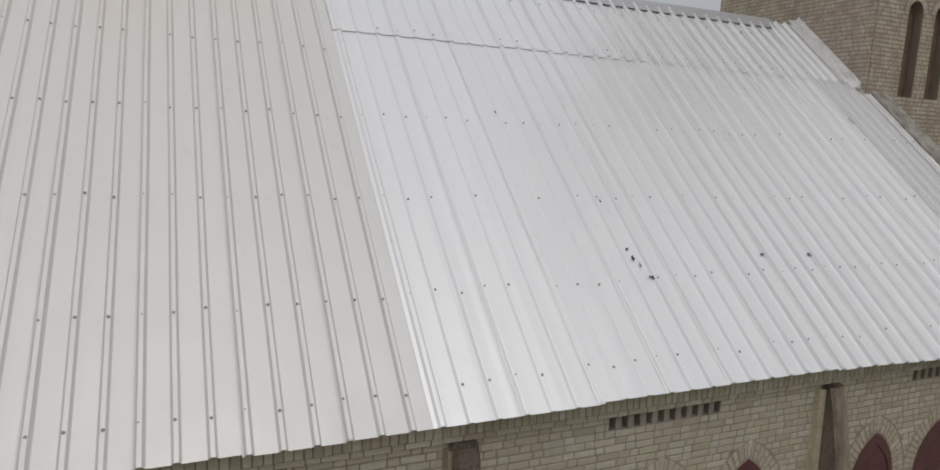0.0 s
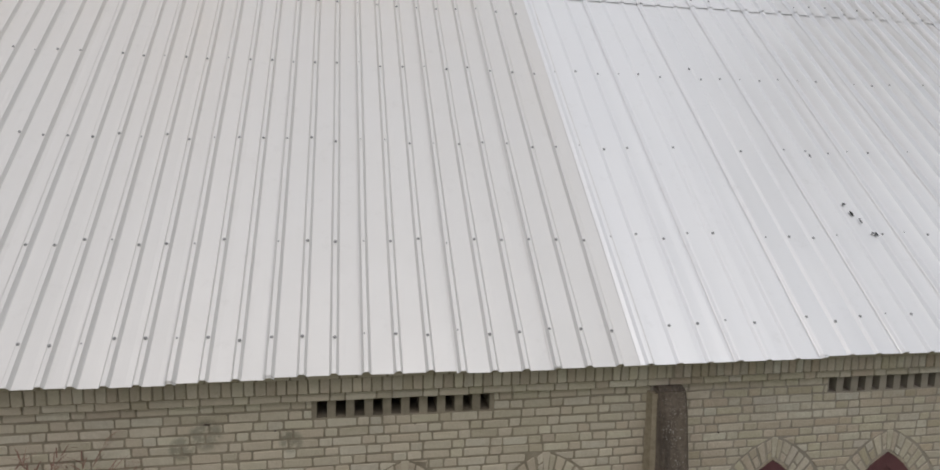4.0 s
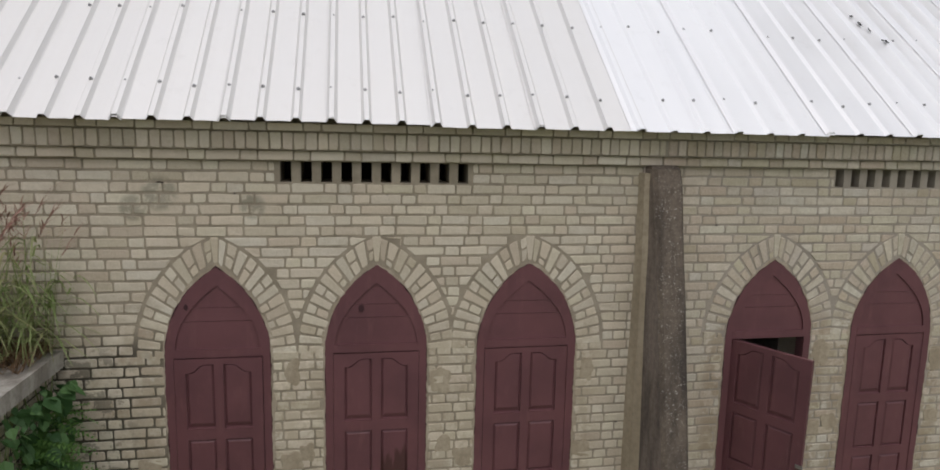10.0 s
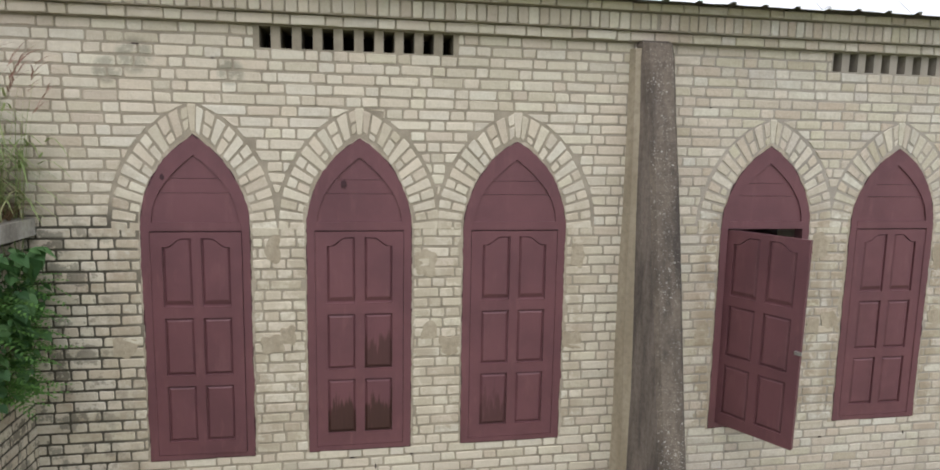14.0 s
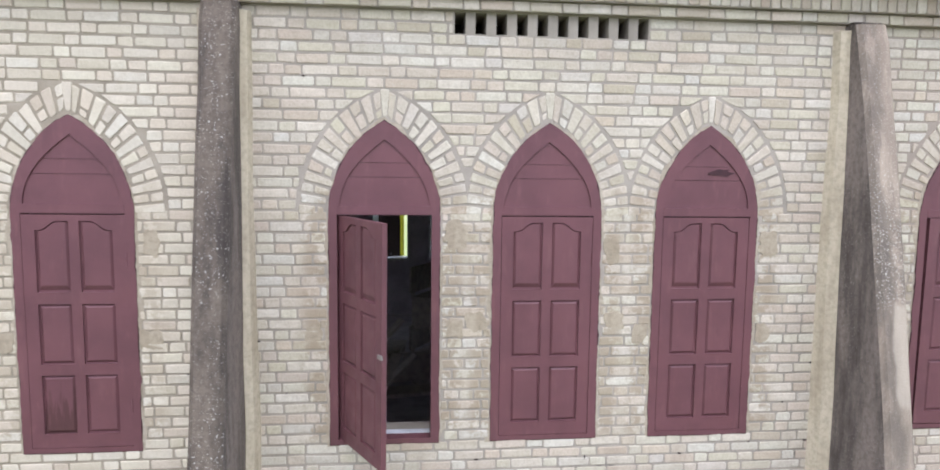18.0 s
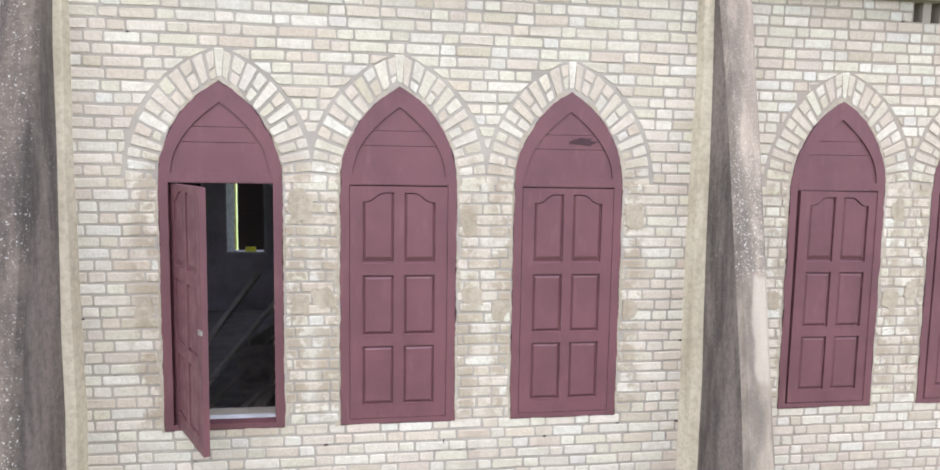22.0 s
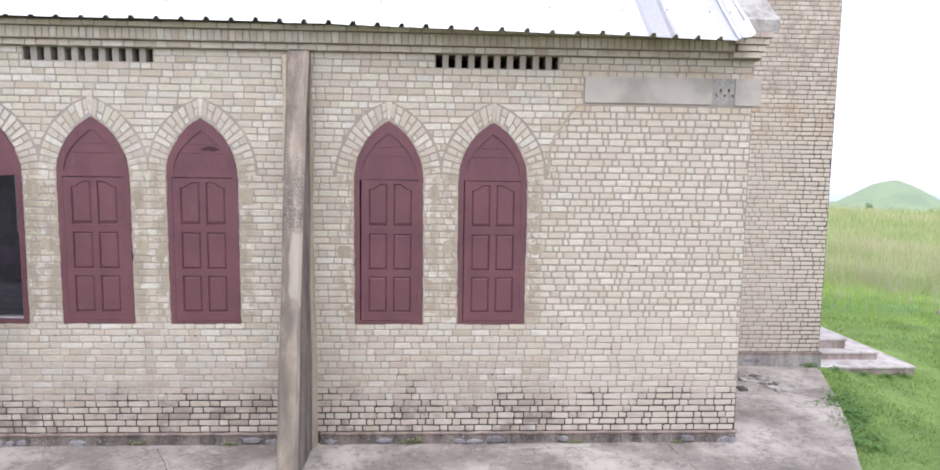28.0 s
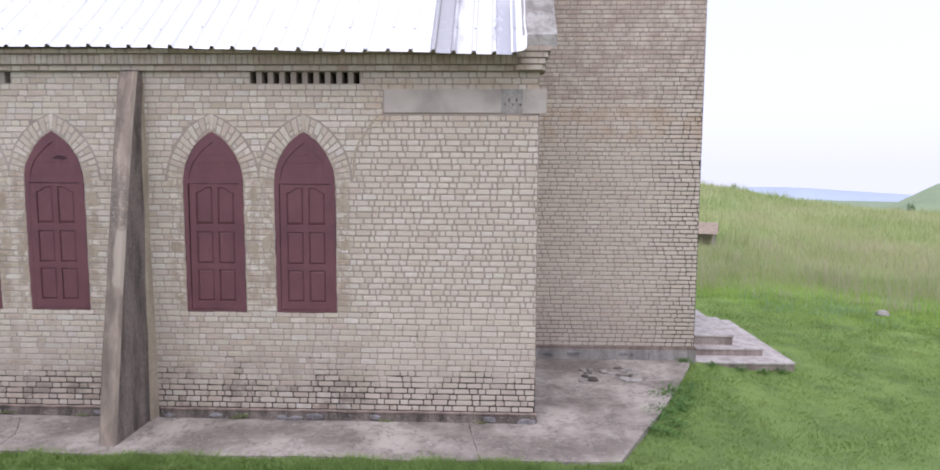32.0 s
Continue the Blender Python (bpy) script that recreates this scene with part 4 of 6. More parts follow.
for k, (x, y, w, h) in enumerate(((0.308, 0.697, 0.034, 0.026), (0.26, 0.71, 0.012, 0.010), (0.172, 0.893, 0.014, 0.034), (0.155, 0.983, 0.020, 0.012), (0.215, 0.82, 0.008, 0.030), (2.037, 0.833, 0.014, 0.034),
                                  (1.939, 0.875, 0.030, 0.012), (2.264, 0.76, 0.018, 0.014), (2.657, 0.853, 0.022, 0.020), (-0.692, 2.542, 0.012, 0.018), (0.09, 1.556, 0.008, 0.030), (0.128, 1.489, 0.008, 0.020))):
    roof_mark(x, y, w, h, k + 40)
for k, (x, y, w, h) in enumerate(((1.303, 3.955, 0.05, 0.05), (1.331, 3.741, 0.04, 0.08), (1.27, 4.15, 0.03, 0.06), (5.434, 3.553, 0.03, 0.12), (5.49, 3.155, 0.025, 0.10), (5.617, 2.781, 0.03, 0.06), (6.18, 2.442, 0.03, 0.08), (5.571, 4.316, 0.03, 0.15))):
    roof_mark(x, y, w, h, k + 60, M_RUSTFILM, "faint rust bloom on the sheet", 0.009)


# ---- tower and gable end ----
TX0, TX1, TY0, TY1, TTOP = 6.58, 9.78, 3.3, 6.9, 15.0
tower = thing("bell_tower", "tall square bell tower of weathered brick with dark joints", "tower", kind="structure")
LANCETS = (7.56, 8.27)
LW, LB, LS = 0.185, 7.40, 8.83


def lancet(cx):
    return [(cx - LW, LB), (cx + LW, LB)] + [(cx + LW * math.cos(a * math.pi / 8), LS + LW * math.sin(a * math.pi / 8)) for a in range(9)]


part("front_core", MB().plate([(TX0, -0.5), (TX1, -0.5), (TX1, TTOP), (TX0, TTOP)], [lancet(c) for c in LANCETS], TY0, TY0 + 0.4), M_TMORTAR, tower)
part("side_core", MB().box(TX0, TX0 + 0.4, TY0 + 0.4, TY1, 3.0, TTOP), M_TMORTAR, tower)
# unseen doorway left open so daylight reaches the nave
for y0, y1, z0, z1 in ((TY0 + 0.4, 4.0, -0.35, TTOP), (5.56, TY1, -0.35, TTOP), (4.0, 5.56, 2.7, TTOP)):
    part("entrance_core", MB().box(TX1 - 0.4, TX1, y0, y1, z0, z1), M_TMORTAR, tower)
part("north_core", MB().box(TX0 + 0.4, TX1 - 0.4, TY1 - 0.4, TY1, -0.35, TTOP), M_TMORTAR, tower)
part("tower_roof", MB().box(TX0 - 0.1, TX1 + 0.1, TY0 - 0.1, TY1 + 0.1, TTOP, TTOP + 0.2), M_CONC, tower)
part("plinth", MB().box(TX0 + 0.2, TX1 + 0.03, TY0 - 0.035, TY0 + 0.1, -0.5, -0.09), M_CONC, tower, "grey cement plinth")
part("plinth_course", MB().box(TX0 + 0.2, TX1 + 0.035, TY0 - 0.04, TY0 + 0.1, -0.088, -0.048), M_LEDGE, tower, "brown cement string at the foot")
for c in LANCETS:
    part("louvre_panel", MB().plate(lancet(c), [], TY0 + 0.14, TY0 + 0.17), M_BLIND, tower, "brown blind panel in a lancet opening")
    for i in range(11):
        a0, a1 = math.pi * (i + 0.08) / 11, math.pi * (i + 0.92) / 11
        lps = [[(c + r * math.cos(a), y, LS + r * math.sin(a)) for a, r in ((a0, LW + 0.006), (a0, LW + 0.115), (a1, LW + 0.115), (a1, LW + 0.006))] for y in (TY0 + 0.05, TY0 - 0.006)]
        part("arch_brick", MB().tub(Matrix(), lps), M_TOWER, tower)
gable = thing("wall_west_gable", "brick gable end with a sloping concrete coping", "wall", kind="structure")
# opening added in line with the tower doorway, to admit daylight
for y0, y1, z0, z1 in ((0.36, 3.9, -0.3, 4.2), (5.66, 9.56, -0.3, 4.2), (3.9, 5.66, 2.6, 4.2)):
    part("masonry_core", MB().box(6.55, 6.9, y0, y1, z0, z1), M_MORTAR, gable)
part("gable_core", MB().add([(x, y, z) for x in (6.55, 6.9) for y, z in ((0.0, 4.2), (0.0, 4.30), (RIDGE_Y, 8.58), (9.56, 4.30), (9.56, 4.2))],
                            [(0, 1, 2, 3, 4), (9, 8, 7, 6, 5)] + [(i, (i + 1) % 5 + 0, (i + 1) % 5 + 5, i + 5) for i in range(5)]), M_MORTAR, gable)
cop = [[(x, y, coping_z(y) + d) for y, d in ((-0.14, 0.05), (3.7, 0.09), (3.7, 0.21), (-0.14, 0.185))] for x in (6.69, 7.08)]
part("coping", MB().tub(Matrix(), cop), M_SLAB, gable, "pale worn concrete coping")
for row in range(4):
    z, reach, y = 4.055 + 0.068 * row, 6.93 + 0.028 * row, -0.105 - 0.014 * row
    part("corbel_core", MB().box(6.66, reach - 0.004, y + 0.006, 0.3, z - 0.004, z + 0.062), M_TMORTAR, gable)
    x = 6.62 + 0.05 * (row % 2)
    while x < reach - 0.03:
        e = min(reach, x + (0.205 if (row + int(x * 10)) % 2 else 0.10))
        part("corbel_brick", MB().box(x + 0.006, e - 0.004, y + 0.004 * random.random(), 0.1, z + 0.002, z + 0.056), M_BRICK, gable)
        x = e
flash = MB()
for k in range(19):
    y = 3.40 + 1.45 * k / 18
    crumple = lambda q: 0.016 * noise.noise((q * 5, y * 6, 0)) + 0.010 * noise.noise((q * 11, y * 15, 3))
    for x, d in ((6.335, 0.050), (6.36, 0.064), (6.44, 0.072), (6.53, 0.085), (6.572, 0.15), (6.572, 0.04), (6.36, 0.040)):
        flash.v.append((x + (crumple(x + 4) if x < 6.57 else 0.0), y, roof_z(y) + d + crumple(x)))
flash.f = [(k * 7 + a, k * 7 + (a + 1) % 7, k * 7 + 7 + (a + 1) % 7, k * 7 + 7 + a) for k in range(18) for a in range(7)] + [(6, 5, 4, 3, 2, 1, 0), tuple(range(126, 133))]
part("flashing", flash, M_FLASH, gable, "crumpled pale metal flashing")


def footing(x0, x1, out=0.0):
    """A dark rough footing that stands back under a thin ledge."""
    n = int((x1 - x0) / 0.06)
    lps = []
    for i in range(n + 1):
        x = x0 + (x1 - x0) * i / n
        o = 0.018 + 0.014 * noise.noise((x * 5, 1, 0)) + 0.012 * noise.noise((x * 15, 1, 0)) + out
        lps.append([(x, 0.03, -0.036), (x, -o, -0.036), (x, -o - 0.012, -0.09), (x, -o - 0.035 - 0.02 * noise.noise((x * 6, 4, 0)), -0.16), (x, -o - 0.04, -0.27), (x, 0.03, -0.27)])
    return MB().tub(Matrix(), lps)


def ledge(x0, x1):
    n = int((x1 - x0) / 0.05)
    lps = []
    for i in range(n + 1):
        x = x0 + (x1 - x0) * i / n
        o, h = 0.030 + 0.012 * noise.noise((x * 4, 1, 0)) + 0.006 * noise.noise((x * 17, 1, 0)), -0.004 + 0.007 * noise.noise((x * 6, 7, 0))
        lps.append([(x, 0.03, h), (x, -o + 0.01, h), (x, -o, h - 0.008), (x, -o + 0.004, h - 0.026 + 0.006 * noise.noise((x * 11, 3, 0))), (x, 0.03, -0.034)])
    return MB().tub(Matrix(), lps)


def rubble(parent, x0, x1, y, z, seed):
    """Rough stones that show in the footing."""
    rng = random.Random(seed)
    x = x0
    while x < x1 - 0.1:
        L = 0.10 + 0.16 * rng.random()
        if rng.random() < 0.5:
            h = 0.018 + 0.022 * rng.random()
            lps = []
            for d, s in ((0.04, 1.0), (-0.012, 1.0), (-0.022, 0.75)):
                lps.append([(x + L / 2 + L / 2 * s * math.cos(t) * (0.7 + 0.5 * rng.random()), y + d, z + 0.012 * math.cos(x * 9) + h * s * math.sin(t) * (0.85 + 0.3 * rng.random())) for t in [q * math.pi / 3 + 0.4 for q in range(6)]])
            part("footing_stone", MB().tub(Matrix(), lps), M_STONE, parent)
        x += L + 0.01


# lintel band over the filled bay
part("lintel", MB().box(5.10, 6.46, -0.012, 0.05, 3.578, 3.848), M_LINTEL, walls[2], "smooth grey cement lintel band")
part("lintel_patch", MB().box(6.463, 6.70, -0.004, 0.05, 3.575, 3.85), M_CONC, walls[2], "broken rough patch in the band")
for k in range(5):
    part("bolt", MB().box(6.50 + 0.043 * k, 6.515 + 0.043 * k, -0.012, 0.0, 3.66 + 0.05 * (k % 2), 3.685 + 0.06 * (k % 2)), M_RUST, walls[2])
part("lintel_end", MB().box(6.703, 6.985, -0.014, 0.05, 3.57, 3.85), M_LINTEL, walls[2], "grey cement band end")
part("base_strip", footing(2.31, 6.91), M_FOOT, walls[2], "rough dark cement footing strip")
part("ledge", ledge(2.31, 6.925), M_LEDGE, walls[2], "thin brown cement ledge")
part("ledge", ledge(-1.87, 2.06), M_LEDGE, walls[1], "thin brown cement ledge")
part("base_strip", footing(-1.87, 2.06), M_FOOT, walls[1], "rough dark cement footing strip")
rubble(walls[2], 2.35, 6.88, -0.034, -0.09, 4)
rubble(walls[1], -1.8, 2.0, -0.034, -0.09, 5)
rubble(tower, 7.0, 9.0, TY0 - 0.045, -0.17, 6)
part("cement_skirt", MB().plate([(8.45, -0.30), (9.45, -0.30), (9.42, -0.10), (9.0, -0.094), (8.62, -0.105), (8.5, -0.16)], [], TY0 - 0.052, TY0 - 0.03), M_CONC, tower, "smooth grey cement skirt")

# ---- annex on the left ----
annex = thing("annex", "low flat-roofed brick annex with a thick concrete slab", "annex", kind="structure")
part("masonry_core", MB().box(WALL_L, -6.11, -2.6, 0.0, -0.3, 2.72), M_MORTAR, annex)
slab = [[(x, y, z) for x, y in ((WALL_L, -2.9), (-6.06, -2.9), (-6.03, -0.02), (WALL_L, -0.02))] for z in (2.725, 2.83)]
part("roof_slab", MB().tub(Matrix(), slab), M_SLAB, annex, "grey weathered concrete slab with dirty top")

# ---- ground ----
VIEW_X, VIEW_Y, VIEW_H = 6.4, -7.9, 2.97     # the camera's last stand; field and horizon are shaped to fit its view


def smooth(a, b, v):
    f = max(0.0, min(1.0, (v - a) / (b - a)))
    return f * f * (3 - 2 * f)


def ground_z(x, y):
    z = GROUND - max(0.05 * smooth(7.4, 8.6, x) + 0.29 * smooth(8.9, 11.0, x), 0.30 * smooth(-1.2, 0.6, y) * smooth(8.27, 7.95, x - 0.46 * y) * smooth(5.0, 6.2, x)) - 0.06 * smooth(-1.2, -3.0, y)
    dx, dy = x - VIEW_X, y - VIEW_Y
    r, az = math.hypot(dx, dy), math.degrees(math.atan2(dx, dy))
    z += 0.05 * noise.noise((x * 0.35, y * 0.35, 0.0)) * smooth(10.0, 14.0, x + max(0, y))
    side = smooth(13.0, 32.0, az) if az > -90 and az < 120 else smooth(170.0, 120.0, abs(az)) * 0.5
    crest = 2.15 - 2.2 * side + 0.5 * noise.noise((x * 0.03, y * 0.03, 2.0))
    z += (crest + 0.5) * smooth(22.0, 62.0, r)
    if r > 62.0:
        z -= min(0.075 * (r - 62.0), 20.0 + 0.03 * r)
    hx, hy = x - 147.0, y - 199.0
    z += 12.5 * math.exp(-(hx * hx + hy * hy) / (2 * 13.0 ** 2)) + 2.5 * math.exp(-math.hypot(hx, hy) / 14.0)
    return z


def ground_sheet():
    mb = MB()
    steps = [0]
    r, dr = 0.0, 0.22
    while r < 4200:
        r += dr
        dr *= 1.085
        steps.append(r)
    axis_x = [8 - s for s in steps[:0:-1]] + [8 + s for s in steps]
    axis_y = [-s for s in steps[:0:-1]] + list(steps)
    axis_x = sorted(axis_x + [100 + 4.7 * k for k in range(24)])
    axis_y = sorted(axis_y + [150 + 4.7 * k for k in range(22)])
    nx, ny = len(axis_x), len(axis_y)
    mb.v = [(x, y, ground_z(x, y)) for y in axis_y for x in axis_x]
    mb.f = [(j * nx + i, j * nx + i + 1, (j + 1) * nx + i + 1, (j + 1) * nx + i) for j in range(ny - 1) for i in range(nx - 1)]
    return mb


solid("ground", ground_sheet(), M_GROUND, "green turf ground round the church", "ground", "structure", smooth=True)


from mathutils.geometry import delaunay_2d_cdt as delaunay


def inside(outline, x, y, margin):
    """Whether a point lies within an outline, clear of its edge."""
    hit, n = False, len(outline)
    for i in range(n):
        (xa, ya), (xb, yb) = outline[i], outline[(i + 1) % n]
        if (ya > y) != (yb > y) and x < xa + (xb - xa) * (y - ya) / (yb - ya):
            hit = not hit
        d2 = (xb - xa) ** 2 + (yb - ya) ** 2
        f = max(0.0, min(1.0, ((x - xa) * (xb - xa) + (y - ya) * (yb - ya)) / d2))
        if math.hypot(x - xa - f * (xb - xa), y - ya - f * (yb - ya)) < margin:
            return False
    return hit


def apron_top(x, y):
    return -0.125 - 0.012 * noise.noise((x, y, 0)) - 0.14 * max(0, min(1, y / 3.2))


def apron():
    outline = [(-6.1, 0.02), (-6.1, -1.12)]
    outline += [(x, -1.08 + 0.05 * noise.noise((x * 0.8, 0, 0))) for x in [-5 + 0.7 * k for k in range(18)]]
    outline += [(7.74, -1.05), (8.15, -0.25), (8.55, 0.52), (9.05, 1.6), (9.58, 2.85), (9.72, 3.27), (6.93, 3.27), (6.93, 0.02)]
    mb = MB()
    n = len(outline)
    inner = [(x, y) for x in [-5.9 + 0.35 * k for k in range(45)] for y in [-0.95 + 0.35 * k for k in range(12)] if inside(outline, x, y, 0.12)]
    pts = [Vector(p) for p in outline + inner]
    co, _, faces, _, _, _ = delaunay(pts, [], [list(range(n))], 1, 0.0001)
    mb.v = [(p.x, p.y, apron_top(p.x, p.y)) for p in co]
    for q in faces:
        area = sum(co[q[i]].x * co[q[(i + 1) % len(q)]].y - co[q[(i + 1) % len(q)]].x * co[q[i]].y for i in range(len(q)))
        mb.f.append(tuple(q) if area > 0 else tuple(q)[::-1])
    k = len(mb.v)
    mb.v += [(x, y, apron_top(x, y)) for x, y in outline] + [(x, y, -0.5) for x, y in outline]
    mb.f += [(k + (i + 1) % n, k + i, k + i + n, k + (i + 1) % n + n) for i in range(n)]
    return mb


apron_ob = solid("apron", apron(), M_APRON, "stained concrete apron along the wall", "pavement", "structure")

def fissure(points, width, z, seed):
    """A thin dark crack along a line of points on the apron."""
    rng = random.Random(seed)
    mb = MB()
    for (xa, ya), (xb, yb) in zip(points, points[1:]):
        n = max(2, int(math.hypot(xb - xa, yb - ya) / 0.06))
        d = math.hypot(xb - xa, yb - ya)
        px, py = -(yb - ya) / d, (xb - xa) / d
        row = []
        for i in range(n + 1):
            f, o, w = i / n, rng.uniform(-0.012, 0.012) if 0 < i < n else 0.0, width * rng.uniform(0.4, 1.2)
            row.append((xa + (xb - xa) * f + px * o, ya + (yb - ya) * f + py * o, w))
        base = len(mb.v)
        for x, y, w in row:
            t = apron_top(x, y) + z
            mb.v += [(x - px * w, y - py * w, t), (x + px * w, y + py * w, t)]
        mb.f += [(base + 2 * i, base + 2 * i + 2, base + 2 * i + 3, base + 2 * i + 1) for i in range(n)]
    return mb


cracks = MB()
for k, pts in enumerate((((6.10, -0.02), (6.14, -0.36), (6.2, -0.7), (6.27, -1.14)), ((7.15, 1.62), (7.6, 1.78), (8.3, 1.72), (8.75, 2.1)),
                          ((7.3, 2.95), (7.9, 2.55), (8.3, 2.6)), ((0.6, -0.1), (0.9, -0.6), (1.0, -1.1)), ((8.3, 2.6), (8.7, 2.95), (8.8, 3.2)))):
    q = fissure(pts, 0.004, 0.003, k + 60)
    cracks.add(q.v, q.f)
tagged(part("cracks", cracks, M_DARKGAP, apron_ob, "thin dark cracks in the concrete"), kind="stuff")
rng = random.Random(77)
for k in range(34):
    x, y = 7.7 + 0.9 * rng.random(), 1.9 + 0.75 * rng.random()
    r = 0.035 + 0.07 * rng.random()
    z = apron_top(x, y)
    a0 = rng.random() * 6.28
    rim = [(x + r * (0.7 + 0.5 * rng.random()) * math.cos(a0 + t), y + r * (0.7 + 0.5 * rng.random()) * math.sin(a0 + t)) for t in (0, 1.1, 2.2, 3.2, 4.3, 5.3)]
    lift = 0.006 + 0.02 * rng.random()
    lps = [[(u, v, z - 0.02) for u, v in rim], [(u, v, z + lift + 0.25 * (u - x) * rng.uniform(-0.3, 0.3)) for u, v in rim], [(x + (u - x) * 0.8, y + (v - y) * 0.8, z + lift + 0.004) for u, v in rim]]
    part("broken_piece", MB().tub(Matrix(), lps), M_SLAB if k % 3 else M_FOOT, apron_ob, "broken pieces of concrete screed")

# ---- entrance steps ----
steps = thing("entrance_steps", "three worn concrete steps wrapping the tower entrance", "steps")
for k, (x1, y0, z1) in enumerate(((11.57, 3.46, -0.341), (11.18, 3.85, -0.197), (10.71, 4.03, -0.012))):
    block = lambda levels: MB().tub(Matrix(), [[(TX1 + 0.005, y0 + d, z), (x1 - d, y0 + d, z), (x1 - d, 10.2 - y0 - d, z), (TX1 + 0.005, 10.2 - y0 - d, z)] for z, d in levels])
    part("riser", block(((-0.8, 0.02), (z1 - 0.045, 0.02))), M_RISER, steps, "brown riser with shade in its colour")
    part("landing" if k == 2 else "tread", block(((z1 - 0.044, 0.006), (z1 - 0.03, 0), (z1 - 0.01, 0.002), (z1, 0.014))), M_STEP, steps)


# ---- shuttered windows ----
def window_leaf(parent, m, stained=0):
    """A panelled shutter, hinged on its local z axis, with its face towards -y. Local x runs over 0 to 0.64."""
    W, Z0, Z1 = 0.635, 1.235, 2.735
    pane_x = ((0.080, 0.285), (0.350, 0.555))
    pane_z = ((1.325, 1.71), (1.782, 2.17), (2.245, 2.638))
    holes, n = [], 10
    for k, (z0, z1) in enumerate(pane_z):
        for j, (x0, x1) in enumerate(pane_x):
            lp = [(x0, z0), (x1, z0), (x1, z1)]
            if k == 2:
                for i in range(1, n):
                    f = i / n
                    s = f if j else 1 - f
                    xx = x1 + (x0 - x1) * f
                    u = f if j == 1 else 1 - f
                    lp.append((xx, z1 + 0.058 * (0.5 - 0.5 * math.cos(math.pi * min(1.0, max(0.0, (u - 0.12) / 0.55))))))
                top_in = 0.058
                lp[2] = (x1, z1 + (0.0 if j == 1 else top_in))
                lp.append((x0, z1 + (top_in if j == 1 else 0.0)))
            else:
                lp.append((x0, z1))
            holes.append(lp)
    leaf = part("shutter", MB().plate([(0, Z0), (W, Z0), (W, Z1), (0, Z1)], holes, -0.018, 0.018), M_PAINT, parent, m=m)
    for i, lp in enumerate(holes):
        cx, cz = sum(p[0] for p in lp) / len(lp), sum(p[1] for p in lp) / len(lp)
        lps = []
        for s, y in ((1.0, 0.014), (1.0, -0.003), (0.94, -0.002), (0.80, -0.0135), (0.77, -0.0145)):
            lps.append([(cx + (x - cx) * s, y, cz + (z - cz) * (1 - (1 - s) * 0.55)) for x, z in lp])
        dirty = stained == 2 and i in (0, 1, 3) or stained == 3 and i == 0
        if dirty:
            part("panel", MB().tub(Matrix(), lps), M_WORN_FAINT if stained == 3 else M_WORN_MID if i == 3 else M_WORN_LOW, leaf, "panel with paint worn off in streaks")
        else:
            part("panel", MB().tub(Matrix(), lps), M_PAINT, leaf)
    return leaf


